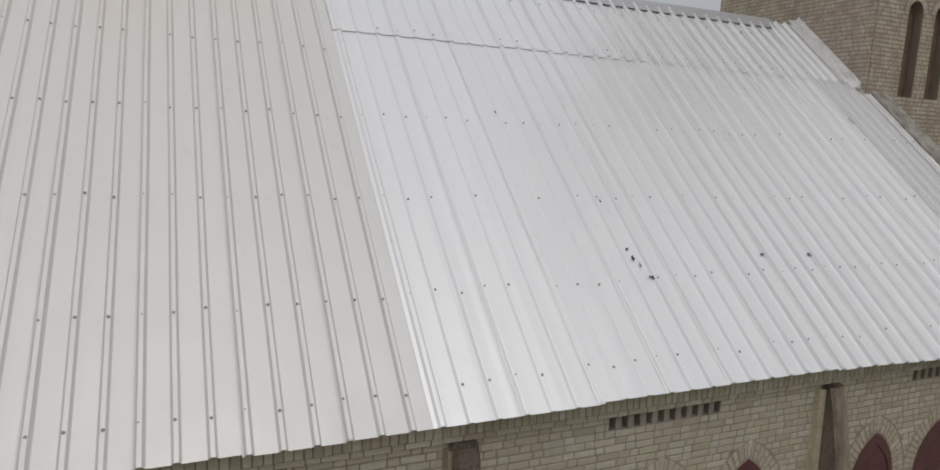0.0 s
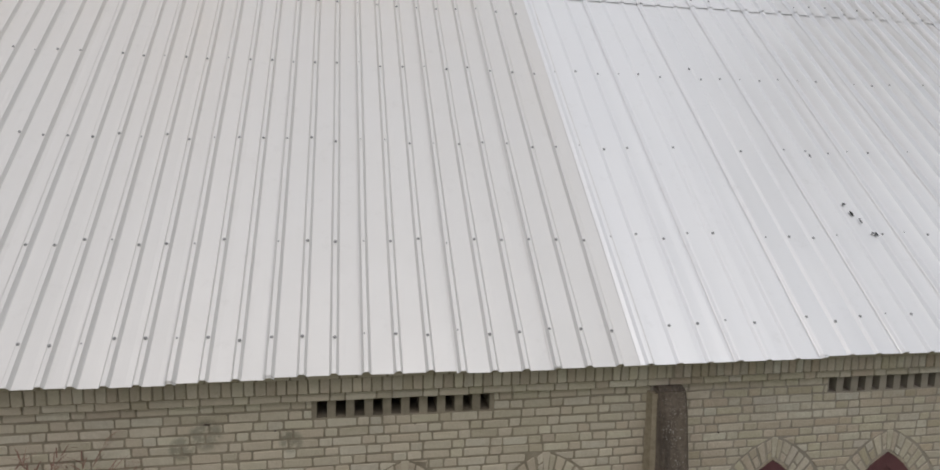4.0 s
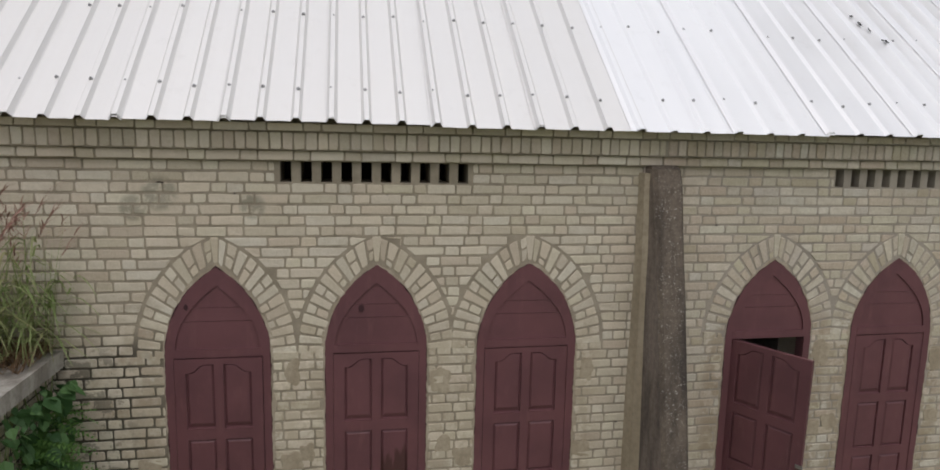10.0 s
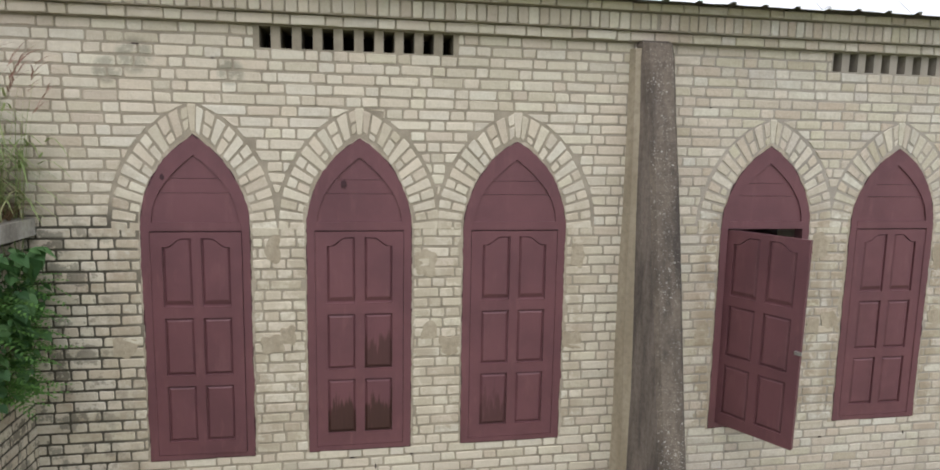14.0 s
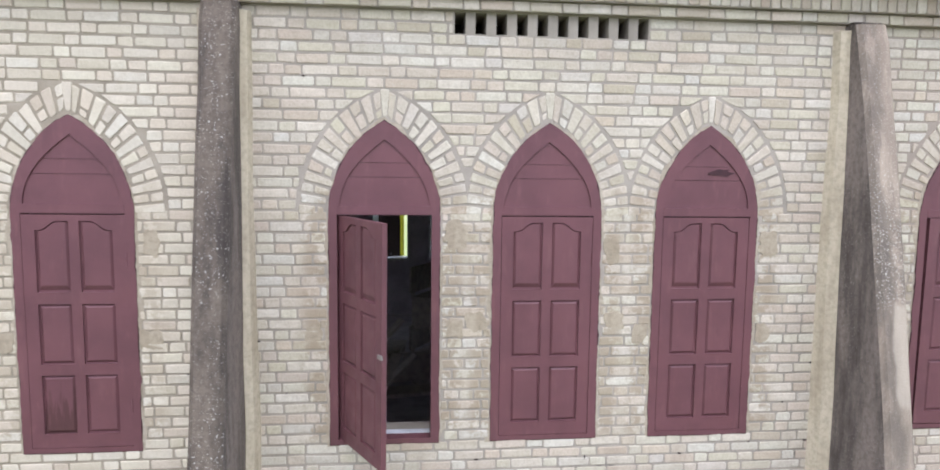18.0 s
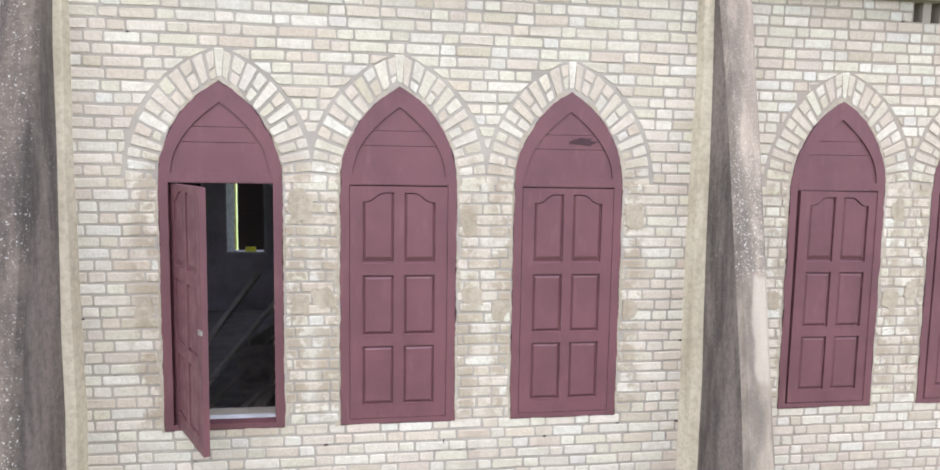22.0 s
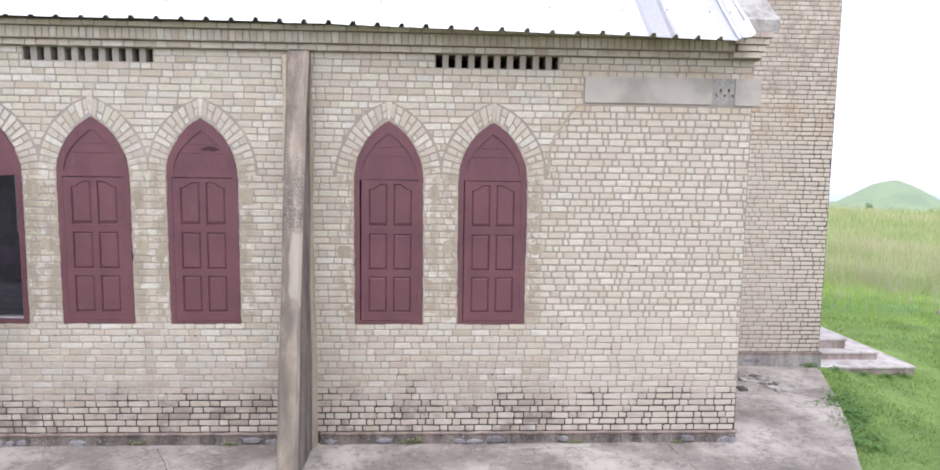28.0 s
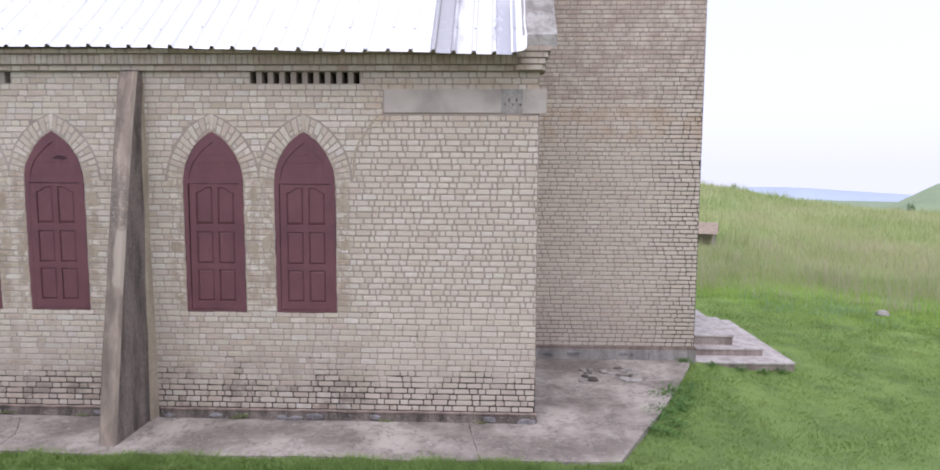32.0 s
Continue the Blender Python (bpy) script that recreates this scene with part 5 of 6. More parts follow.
def pointed_window(cx, label, hinge, angle, stained=0, sag=0.0):
    w = thing("shuttered_window", label, "window", pose(cx, 0.0, 0.0) @ Matrix.Diagonal((SLIM[cx], 1, 1, 1)), group="windows of the nave")
    outer = arch(0, HALF + 0.006, SILL - 0.005, SPRING, RADIUS + 0.006)
    fine = []
    for (xa, za), (xb, zb) in zip(outer, outer[1:] + outer[:1]):
        q = max(1, int(math.hypot(xb - xa, zb - za) / 0.022))
        fine += [(xa + (xb - xa) * i / q, za + (zb - za) * i / q) for i in range(q)]
    outer = [(x * (1 + 0.016 * noise.noise((cx * 3 + x * 2, z * 7, 5))), z) for x, z in fine]
    rag = lambda x, z, k: 0.009 * noise.noise((cx + x * 3, z * 5, k)) + 0.006 * noise.noise((cx * 2 + x * 20, z * 24, k + 3)) + 0.007 * noise.noise((cx + x * 40, z * 50, k + 6))
    outer = [(x + rag(x, z, 1), z + rag(x, z, 9) * (1 if z > SILL + 0.02 else 0.6)) for x, z in outer]
    wide = []
    for x, z in fine:
        k = 1 + max(0.0, 0.045 + 0.11 * noise.noise((cx * 5 + x * 4, z * 4, 8)) + 0.05 * noise.noise((cx + x * 14, z * 14, 2)))
        wide.append((x * k, SPRING + (z - SPRING) * (1 + (k - 1) * 0.75) if z > SPRING else z - (0.012 if z < SILL + 0.01 else 0)))
    part("lime_fillet", MB().plate(wide, [[(x * 0.97, SILL + (z - SILL) * 0.985 + 0.004) for x, z in fine]], -0.0028, 0.012), M_LIME, w, "ragged lime fillet round the frame")
    # ragged dark strip added for the shadow line and chips round the frame
    chipped = []
    for x, z in fine:
        k = 1.0 + max(-0.02, 0.006 + 0.022 * noise.noise((cx * 7 + x * 9, z * 9, 4)) + 0.016 * noise.noise((cx + x * 45, z * 45, 6)))
        chipped.append((x * k, SPRING + (z - SPRING) * (1 + (k - 1) * 0.8) if z > SPRING else z - (0.006 if z < SILL + 0.01 else 0)))
    part("shadow_edge", MB().plate(chipped, [[(x * 0.96, SILL + (z - SILL) * 0.98 + 0.006) for x, z in fine]], -0.0042, 0.010), M_SMUDGE, w, "dark ragged strip for the shadow line and chips round the frame")
    leaf_hole = [(-0.32, 1.232), (0.32, 1.232), (0.32, 2.742), (-0.32, 2.742)]
    side = [(0.302 * (1 - (i / 10) ** 2.0), 2.80 + 0.43 * i / 10) for i in range(11)]
    tymp = side + [(-x, z) for x, z in side[:-1]][::-1]
    part("window_frame", MB().plate(outer, [leaf_hole, tymp[:]], -0.007, 0.085), M_PAINT, w)
    boards = ((2.76, 2.986), (2.9888, 3.079), (3.0816, 3.27))
    # added behind the boards to stop daylight showing through their gaps
    part("gap_blocker", MB().plate([(x, z) for x, z in arch(0, 0.33, 2.75, 2.76, (0.33 ** 2 + 0.52 ** 2) / 0.66)], [], 0.056, 0.07), M_DARKGAP, w)
    for z0, z1 in boards:
        part("tympanum_board", MB().box(-0.31, 0.31, 0.0015 + 0.002 * random.random(), 0.05, z0, z1), M_PAINT, w)
    lps = [[(x, y, z) for x, y in ((-0.318, 0.05), (-0.318, -0.009), (0.318, -0.009), (0.318, 0.05))] for z in (2.748, 2.797)]
    part("transom", MB().tub(Matrix(), lps), M_PAINT, w)
    part("sill", MB().box(-0.33, 0.33, 0.0, 0.09, SILL + 0.002, 1.2295), M_PAINT, w)
    if hinge == "left":
        m = pose(-0.318, 0.07 if angle > 5 else 0.016, 0, 0, sag, -angle)
    else:
        m = pose(0.318, 0.016, 0, 0, sag, angle) @ pose(-0.635, 0, 0)
    leaf = window_leaf(w, m, stained)
    hx = -0.322 if hinge == "left" else 0.322
    for z in (1.5, 2.45):
        part("hinge", MB().tub(Matrix(), [[(hx + 0.007 * math.cos(t * math.pi / 3), -0.004 + 0.007 * math.sin(t * math.pi / 3), zz) for t in range(6)] for zz in (z - 0.045, z + 0.045)]), M_PAINT, w)
    if angle < 5:
        # unseen blocker added against daylight round the closed shutter
        part("light_stop", MB().box(-0.335, 0.335, 0.090, 0.115, SILL - 0.004, 2.79), M_DARKGAP, w, "unseen dark board added to block daylight behind the shutter")
    if angle > 5:
        part("inner_sill", MB().box(-0.32, 0.32, 0.09, 0.15, SILL - 0.02, SILL + 0.03), M_PALE, w, "pale cement inner sill")
        part("handle", MB().box(0.60, 0.65, -0.03, -0.017, 1.93, 1.955), M_METAL, leaf, "worn steel latch")
    return w


def blot(parent, x, z, w, h, seed, y=-0.0015):
    rng = random.Random(seed)
    out = [(x + w * (0.5 + 0.6 * rng.random()) * math.cos(t), z + h * (0.5 + 0.6 * rng.random()) * math.sin(t)) for t in [k * 0.449 for k in range(14)]]
    part("smudge", MB().plate(out, [], y, 0.004), M_SMUDGE, parent, "dark smudge on the paint")


LOOKS = (
    ("maroon shuttered pointed window, closed, beside the annex", "left", 1.5, 0, 0.0),
    ("maroon shuttered pointed window, closed, paint worn off low panels", "left", 0.5, 2, 0.0),
    ("maroon shuttered pointed window, closed, dark drip stains below", "right", 0.5, 3, 0.0),
    ("maroon pointed window with its shutter standing open", "left", 60.0, 0, 0.6),
    ("maroon shuttered pointed window, closed and evenly painted", "right", 0.5, 0, 0.0),
    ("maroon shuttered pointed window, closed, dark mark on the tympanum", "right", 0.5, 0, 0.0),
    ("maroon shuttered pointed window, shutter slightly ajar", "right", 1.0, 0, 0.4),
    ("maroon shuttered pointed window, closed, next to filled brickwork", "right", 0.9, 0, 0.2),
)
for cx, (label, hinge, angle, stained, sag) in zip(WINDOWS, LOOKS):
    w = pointed_window(cx, label, hinge, angle, stained, sag)
    if "tympanum" in label:
        blot(w, 0.09, 3.04, 0.10, 0.032, 2)
    if "paint worn" in label:
        blot(w, -0.11, 3.05, 0.026, 0.038, 3)
    if "beside the annex" in label:
        blot(w, -0.215, 3.09, 0.022, 0.024, 4, -0.0095)

ghost = MB()
line = [(4.73, 2.80), (4.735, 2.95), (4.75, 3.10), (4.79, 3.22), (4.87, 3.33), (4.95, 3.45), (5.04, 3.56)]
for (xa, za), (xb, zb) in zip(line, line[1:]):
    d = math.hypot(xb - xa, zb - za)
    u, v = -(zb - za) / d * 0.013, (xb - xa) / d * 0.013
    ghost.plate([(xa - u, za - v), (xb - u, zb - v), (xb + u, zb + v), (xa + u, za + v)], [], -0.0068, 0.005)
part("mortar_line", ghost, M_PATCH, walls[2], "curved mortar line of an older arch")

# ---- inside the nave ----
solid("floor", MB().box(WALL_L, 6.55, 0.36, 9.2, -0.2, 0.05), M_FLOOR, "dim cement floor of the nave", "floor", "structure")
far_wall = thing("wall_north", "dim plastered far wall of the nave", "wall", kind="structure")
NORTH = (-8.6, -7.35, -6.1, -4.95, -3.79, -2.63, -1.2, -0.05, 1.1)
part("wall_body", MB().plate([(WALL_L, 0.0), (6.6, 0.0), (6.6, 4.3), (WALL_L, 4.3)], [arch(c) for c in NORTH], 9.2, 9.56), M_DARK, far_wall)
for k, c in enumerate(NORTH):
    gap = {5: 0.115, 6: 0.0}.get(k, 0.008)
    far_gap = 0.16 if k == 6 else 0.004
    # the first three openings, out of view, stay clear to light the nave
    if k < 3:
        continue
    # set off to light the reveals, widened to hide sky, darkened for shade
    part("far_shutter", MB().box(c - HALF + gap - (0.34 if k in (3, 4) else 0.03), c + HALF - far_gap + 0.03, 9.90, 9.93, SILL - 0.08, APEX + (0.25 if k in (3, 4) else 0.0)), M_DARKGAP, far_wall, "shutter set off to admit light, with shade in its dark colour")
    # invented stay that carries the set-off shutter
    part("shutter_stay", MB().box(c - 0.02, c + 0.02, 9.5, 9.90, SILL + 0.002, SILL + 0.03), M_DARKGAP, far_wall)
    # yellow strips added to stand for daylight seen through the shutter gaps
    if k in (5, 6):
        a, b = (c - HALF + 0.10, c - HALF + 0.135) if k == 5 else (c + HALF - 0.17, c + HALF - 0.09)
        part("curtain_strip", MB().box(a, b, 9.505, 9.51, SILL + 0.02, 3.0), M_YELLOW, far_wall, "yellow translucent strip standing in for daylight beside the shutter")
    part("window_sill", MB().box(c - HALF - 0.02, c + HALF + 0.02, 9.17, 9.46, SILL - 0.04, SILL + 0.004), M_PALE, far_wall, "pale painted inner sill")
    # splayed so the reveal faces the camera and catches daylight
    splay = [[(x, y, z) for x, y in ((c - HALF - 0.01, 9.185), (c - HALF + 0.02, 9.185), (c - HALF + 0.12, 9.46), (c - HALF - 0.01, 9.46))] for z in (SILL + 0.006, SPRING)]
    part("reveal", MB().tub(Matrix(), splay), M_PALE, far_wall, "pale painted splayed reveal")
    part("lining", MB().box(c + HALF - 0.025, c + HALF + 0.01, 9.18, 9.46, SILL + 0.006, SPRING), M_PALE, far_wall)
# small yellow block on the sill of the far window
fold = [[(-2.56 + dx * (1 - 0.1 * f), 9.30 + dy * (1 - 0.2 * f), SILL + 0.005 + 0.085 * f) for dx, dy in ((-0.10, -0.05), (0.0, -0.062), (0.10, -0.05), (0.10, 0.05), (-0.10, 0.05))] for f in (0.0, 0.35, 0.8, 1.0)]
solid("folded_cloth", MB().tub(Matrix(), fold), M_YELLOW, "small yellow block on the far window sill", "cloth")
# end wall out of view, its three openings added to light the nave
east = MB().box(WALL_L - 0.3, WALL_L, 0.0, 9.56, -0.3, 1.2).box(WALL_L - 0.3, WALL_L, 0.0, 9.56, 3.6, 8.0)
for a, b in ((0.0, 1.4), (2.5, 4.1), (5.5, 7.1), (8.2, 9.56)):
    east.box(WALL_L - 0.3, WALL_L, a, b, 1.2, 3.6)
solid("wall_east", east, M_DARK, "unseen end wall with openings added to light the nave", "wall", "structure")

for i, w in enumerate(walls):
    a, b = BAYS[i]
    for cx in WINDOWS:
        if a < cx < b:
            arch_ring(cx, w)
SHARED = shared_bricks(0.0568, 0.0035, M_BRICK)
TSHARED = shared_bricks(0.0555, 0.0045, M_TOWER)
FLAT = Matrix()


def tower_blocks(z):
    """Stretches of a tower course that the lancets, their arches and the gable take up."""
    if z < 4.0:
        return [(6.0, 6.9)]
    if not LB < z < LS + LW + 0.14:
        return []
    half = LW if z < LS else math.sqrt(max(0.0, (LW + 0.14) ** 2 - (z - LS) ** 2))
    return [(c - half, c + half) for c in LANCETS]


infill = lambda x, z: 1.3 < z < 3.56 and x > 4.74 + 0.3 * max(0.0, (z - 2.8) / 0.76) ** 2
for w, (a, b), run in zip(walls, BAYS, (0.302, 0.325, 0.287)):
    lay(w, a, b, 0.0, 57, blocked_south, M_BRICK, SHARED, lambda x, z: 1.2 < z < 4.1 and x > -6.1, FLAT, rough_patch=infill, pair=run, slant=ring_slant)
lay(tower, TX0, TX1, -0.045, 160, tower_blocks, M_TOWER, TSHARED, lambda x, z: x > 6.95, pose(0, TY0, 0), proud=0.0045, h=0.0555)
lay(tower, -TY1, -TY0, 6.0, 90, lambda z: [], M_TOWER, TSHARED, lambda x, z: False, pose(TX0, 0, 0, 0, 0, -90), proud=0.0045)
lay(annex, 0.0, 2.6, 0.0, 38, lambda z: [], M_BRICK, SHARED, lambda x, z: z > 1.0, pose(-6.11, -2.6, 0, 0, 0, 90))


# ---- distance ----
def far_ridge(dist, az0, az1, drop, height, seed):
    mb, n = MB(), 90
    for i in range(n + 1):
        az = radians(az0 + (az1 - az0) * i / n)
        x, y = VIEW_X + dist * math.sin(az), VIEW_Y + dist * math.cos(az)
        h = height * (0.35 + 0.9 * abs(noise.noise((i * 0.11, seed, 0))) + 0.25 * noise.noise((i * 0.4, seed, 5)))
        mb.v += [(x, y, VIEW_H - drop - height * 3), (x, y, VIEW_H - drop + h), (x + 40 * math.sin(az), y + 40 * math.cos(az), VIEW_H - drop - height * 3)]
    for i in range(n):
        a = i * 3
        mb.f += [(a, a + 3, a + 4, a + 1), (a + 1, a + 4, a + 5, a + 2)]
    return mb


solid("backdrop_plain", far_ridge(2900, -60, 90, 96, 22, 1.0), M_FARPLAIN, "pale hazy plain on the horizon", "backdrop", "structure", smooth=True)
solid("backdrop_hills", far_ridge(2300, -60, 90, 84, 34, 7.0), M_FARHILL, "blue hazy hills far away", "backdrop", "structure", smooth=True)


# ---- grass ----
def blade(mb, x, y, z, h, w, lean, turn, bend=0.5, segs=1):
    """One tapered blade that leans over."""
    cx, sx = math.cos(turn), math.sin(turn)
    px, py = -sx, cx
    pts = []
    for k in range(segs + 1):
        f = k / (segs + 1)
        o = lean * h * (f + bend * f * f)
        ww = w * (1 - 0.55 * f) / 2
        zz = z + h * f * (1 - 0.18 * lean * f)
        pts += [(x + cx * o - px * ww, y + sx * o - py * ww, zz), (x + cx * o + px * ww, y + sx * o + py * ww, zz)]
    o = lean * h * (1 + bend)
    pts.append((x + cx * o, y + sx * o, z + h * (1 - 0.25 * lean)))
    fs = [(2 * k, 2 * k + 1, 2 * k + 3, 2 * k + 2) for k in range(segs)] + [(2 * segs, 2 * segs + 1, 2 * segs + 2)]
    mb.add(pts, fs)


def on_paving(x, y):
    if y > -1.09 and x < 7.74:
        return True
    if y < 3.3 and x < 7.74 + (y + 1.1) * 0.46:
        return y > -1.09
    if 3.3 <= y and x < 11.6 and 3.44 < y < 6.8:
        return True
    return x < 9.8 and y > 3.2


def lawn():
    mb = MB()
    rng = random.Random(5)
    for _ in range(190000):
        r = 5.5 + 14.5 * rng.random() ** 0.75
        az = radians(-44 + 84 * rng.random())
        x, y = VIEW_X + r * math.sin(az), VIEW_Y + r * math.cos(az)
        if on_paving(x, y):
            continue
        tuft = noise.noise((x * 1.3, y * 1.3, 7.0)) + 0.5 * noise.noise((x * 4, y * 4, 2.0))
        h = (0.03 + 0.035 * rng.random()) * (1.0 + 0.9 * tuft) * (1.0 + 0.35 * smooth(11, 18, r))
        if y < -1.0 and y > -1.5 and x < 8:
            h *= 2.1
        blade(mb, x, y, ground_z(x, y) - 0.008, h, 0.007 + 0.005 * rng.random(), 0.3 + 0.9 * rng.random(), rng.random() * 6.28)
    return mb


tagged(solid("lawn", lawn(), M_LAWN, "short bright green lawn beside the church", "grass", "stuff"))


def edge_grass():
    """Longer, unmown blades that hang over the edge of the paving."""
    mb = MB()
    rng = random.Random(15)
    for _ in range(22000):
        if rng.random() < 0.9:
            x, y = -2.0 + 9.8 * rng.random(), -1.09 - 0.30 * rng.random() ** 1.5
        else:
            f = rng.random()
            x, y = 7.80 + 1.85 * f + 0.03 + 0.5 * rng.random() ** 1.2, -1.05 + 4.2 * f
        h = (0.035 + 0.055 * rng.random()) * (1.0 + 0.8 * noise.noise((x * 2.2, y * 2.2, 5.0)))
        if y > -1.0:
            h *= 0.45
        blade(mb, x, y, ground_z(x, y) - 0.01, max(0.03, h), 0.006 + 0.004 * rng.random(), 0.2 + 0.8 * rng.random(), rng.random() * 6.28, 0.7, 2)
    return mb


solid("edge_grass", edge_grass(), M_EDGE, "longer green grass hanging over the paving edge", "grass", "stuff")


def meadow(count, near, depth, power, low, high, seed, thin):
    mb = MB()
    rng = random.Random(seed)
    for _ in range(count):
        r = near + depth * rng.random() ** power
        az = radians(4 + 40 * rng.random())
        x, y = VIEW_X + r * math.sin(az), VIEW_Y + r * math.cos(az)
        if x < 12.5 and y < 10:
            continue
        edge = near + 1.4 + 3.2 * noise.noise((x * 0.17, y * 0.17, 3.0 + near)) + 1.0 * noise.noise((x * 0.6, y * 0.6, 1.0)) + rng.gauss(0, 0.5)
        if r < edge:
            continue
        tuft = noise.noise((x * 0.5, y * 0.5, 11.0)) + 0.4 * noise.noise((x * 2.0, y * 2.0, 4.0))
        h = (low + (high - low) * rng.random()) * (0.85 + 0.7 * tuft) * (0.3 + 0.7 * smooth(near + 0.5, near + 4.5, r))
        blade(mb, x, y, ground_z(x, y) - 0.02, max(0.07, h), thin * (0.6 + 0.8 * rng.random()) * max(1, r / 22), 0.08 + 0.42 * rng.random() ** 2, rng.random() * 6.28, 0.8, 1)
    return mb


tagged(solid("green_grass", meadow(45000, 16.6, 8, 1.0, 0.10, 0.28, 17, 0.012), M_FRINGE, "bright green longer grass at the lawn's far edge", "grass", "stuff"))
tagged(solid("tall_grass", meadow(80000, 18.6, 40, 1.6, 0.25, 0.72, 9, 0.012), M_TALL, "tall yellow-green wild grass on the slope", "grass", "stuff"))


def wild_clumps(count, mat_turns, seed, near, far, az0, az1, low, high, thin):
    """Loose clumps of stalks that stand out of the grass."""
    mb = MB()
    rng = random.Random(seed)
    for _ in range(count):
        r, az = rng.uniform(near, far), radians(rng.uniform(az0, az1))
        cx, cy = VIEW_X + r * math.sin(az), VIEW_Y + r * math.cos(az)
        if cx < 12.5 and cy < 10:
            continue
        for _ in range(mat_turns):
            x, y = cx + rng.gauss(0, 0.22), cy + rng.gauss(0, 0.22)
            blade(mb, x, y, ground_z(x, y) - 0.02, rng.uniform(low, high), thin * (0.6 + 0.8 * rng.random()), 0.08 + 0.35 * rng.random(), rng.random() * 6.28, 0.8, 2)
    return mb


solid("straw_stalks", wild_clumps(230, 26, 31, 19.0, 32.0, 12, 43, 0.4, 1.0, 0.009), M_STRAW, "pale dry stalks standing in the wild grass", "grass", "stuff")
solid("bluish_weeds", wild_clumps(34, 36, 32, 17.0, 21.0, 12, 43, 0.10, 0.28, 0.016), M_BLUEGREEN, "bluish green weeds along the lawn's far edge", "weeds", "stuff")


def shrub(x, y, size, seed):
    rng = random.Random(seed)
    g = thing("shrub", "small dark green shrub standing in the grass", "shrub", pose(x, y, ground_z(x, y)), group="shrubs of the meadow")
    trunk = MB().tub(Matrix(), [[(r * math.cos(a) + 0.1 * size * f, r * math.sin(a), size * f) for a in (0, 1.26, 2.5, 3.8, 5.0)] for f, r in ((-0.1, 0.07 * size), (0.4, 0.05 * size), (0.8, 0.02 * size))])
    part("trunk", trunk, M_PEW, g)
    crown = MB()
    for _ in range(150):
        a, b, q = rng.random() * 6.28, rng.gauss(0, 0.33), 0.35 + 0.65 * rng.random()
        px, py, pz = size * 0.5 * q * math.cos(a), size * 0.5 * q * math.sin(a), size * (0.75 + b * 0.8)
        L = size * (0.12 + 0.12 * rng.random())
        leaf_shape(crown, pose(px, py, max(0.1, pz), rng.uniform(-50, 50), rng.uniform(-40, 60), rng.uniform(0, 360)), L, L * 0.6)
    part("crown", crown, M_LEAF, g)


def leaf_shape(mb, m, L, W):
    """A broad pointed leaf, folded along its midrib."""
    out = [(0, 0, 0), (0.22 * L, 0.5 * W, 0.05 * L), (0.55 * L, 0.46 * W, 0.03 * L), (L, 0, -0.14 * L), (0.55 * L, -0.46 * W, 0.03 * L), (0.22 * L, -0.5 * W, 0.05 * L), (0.5 * L, 0, -0.03 * L)]
    mb.add([tuple(m @ Vector(p)) for p in out], [(0, 6, 2, 1), (6, 3, 2), (0, 5, 4, 6), (6, 4, 3)])


for k, (x, y, size) in enumerate(((48.0, 60.0, 0.8), (55.0, 60.5, 0.6), (25.5, 46.0, 0.45), (21.5, 45.0, 0.5), (58.0, 62.0, 0.7))):
    shrub(x, y, size, k + 70)


def hut():
    h = thing("field_hut", "low hut with a brown thatched roof in the grass", "hut", pose(14.9, 20.9, ground_z(14.9, 20.9), 0, 0, -20))
    lps = [[(x, y, z) for y, z in ((-0.7, 0.55), (0.0, 0.98), (0.7, 0.55), (0.0, 0.86))] for x in (-1.05, 1.05)]
    part("roof", MB().tub(Matrix(), lps), M_THATCH, h, "brown thatch")
    for sx in (-0.9, 0.9):
        for sy in (-0.55, 0.55):
            part("post", MB().box(sx - 0.05, sx + 0.05, sy - 0.05, sy + 0.05, -0.2, 0.62), M_PEW, h)
    part("wall", MB().box(-0.85, 0.85, 0.4, 0.48, -0.2, 0.62), M_THATCH, h)


hut()


def stone():
    mb = MB()
    rng = random.Random(3)
    lps = []
    for z, s in ((-0.1, 0.8), (0.02, 1.0), (0.1, 0.75), (0.13, 0.3)):
        lps.append([(0.19 * s * math.cos(a) * (0.8 + 0.4 * rng.random()), 0.11 * s * math.sin(a) * (0.8 + 0.4 * rng.random()), z) for a in [k * math.pi / 4 for k in range(8)]])
    return mb.tub(pose(15.74, 8.24, ground_z(15.74, 8.24), 0, 8, 20), lps)


solid("stone", stone(), M_CONC, "small pale grey stone lying on the lawn", "stone")


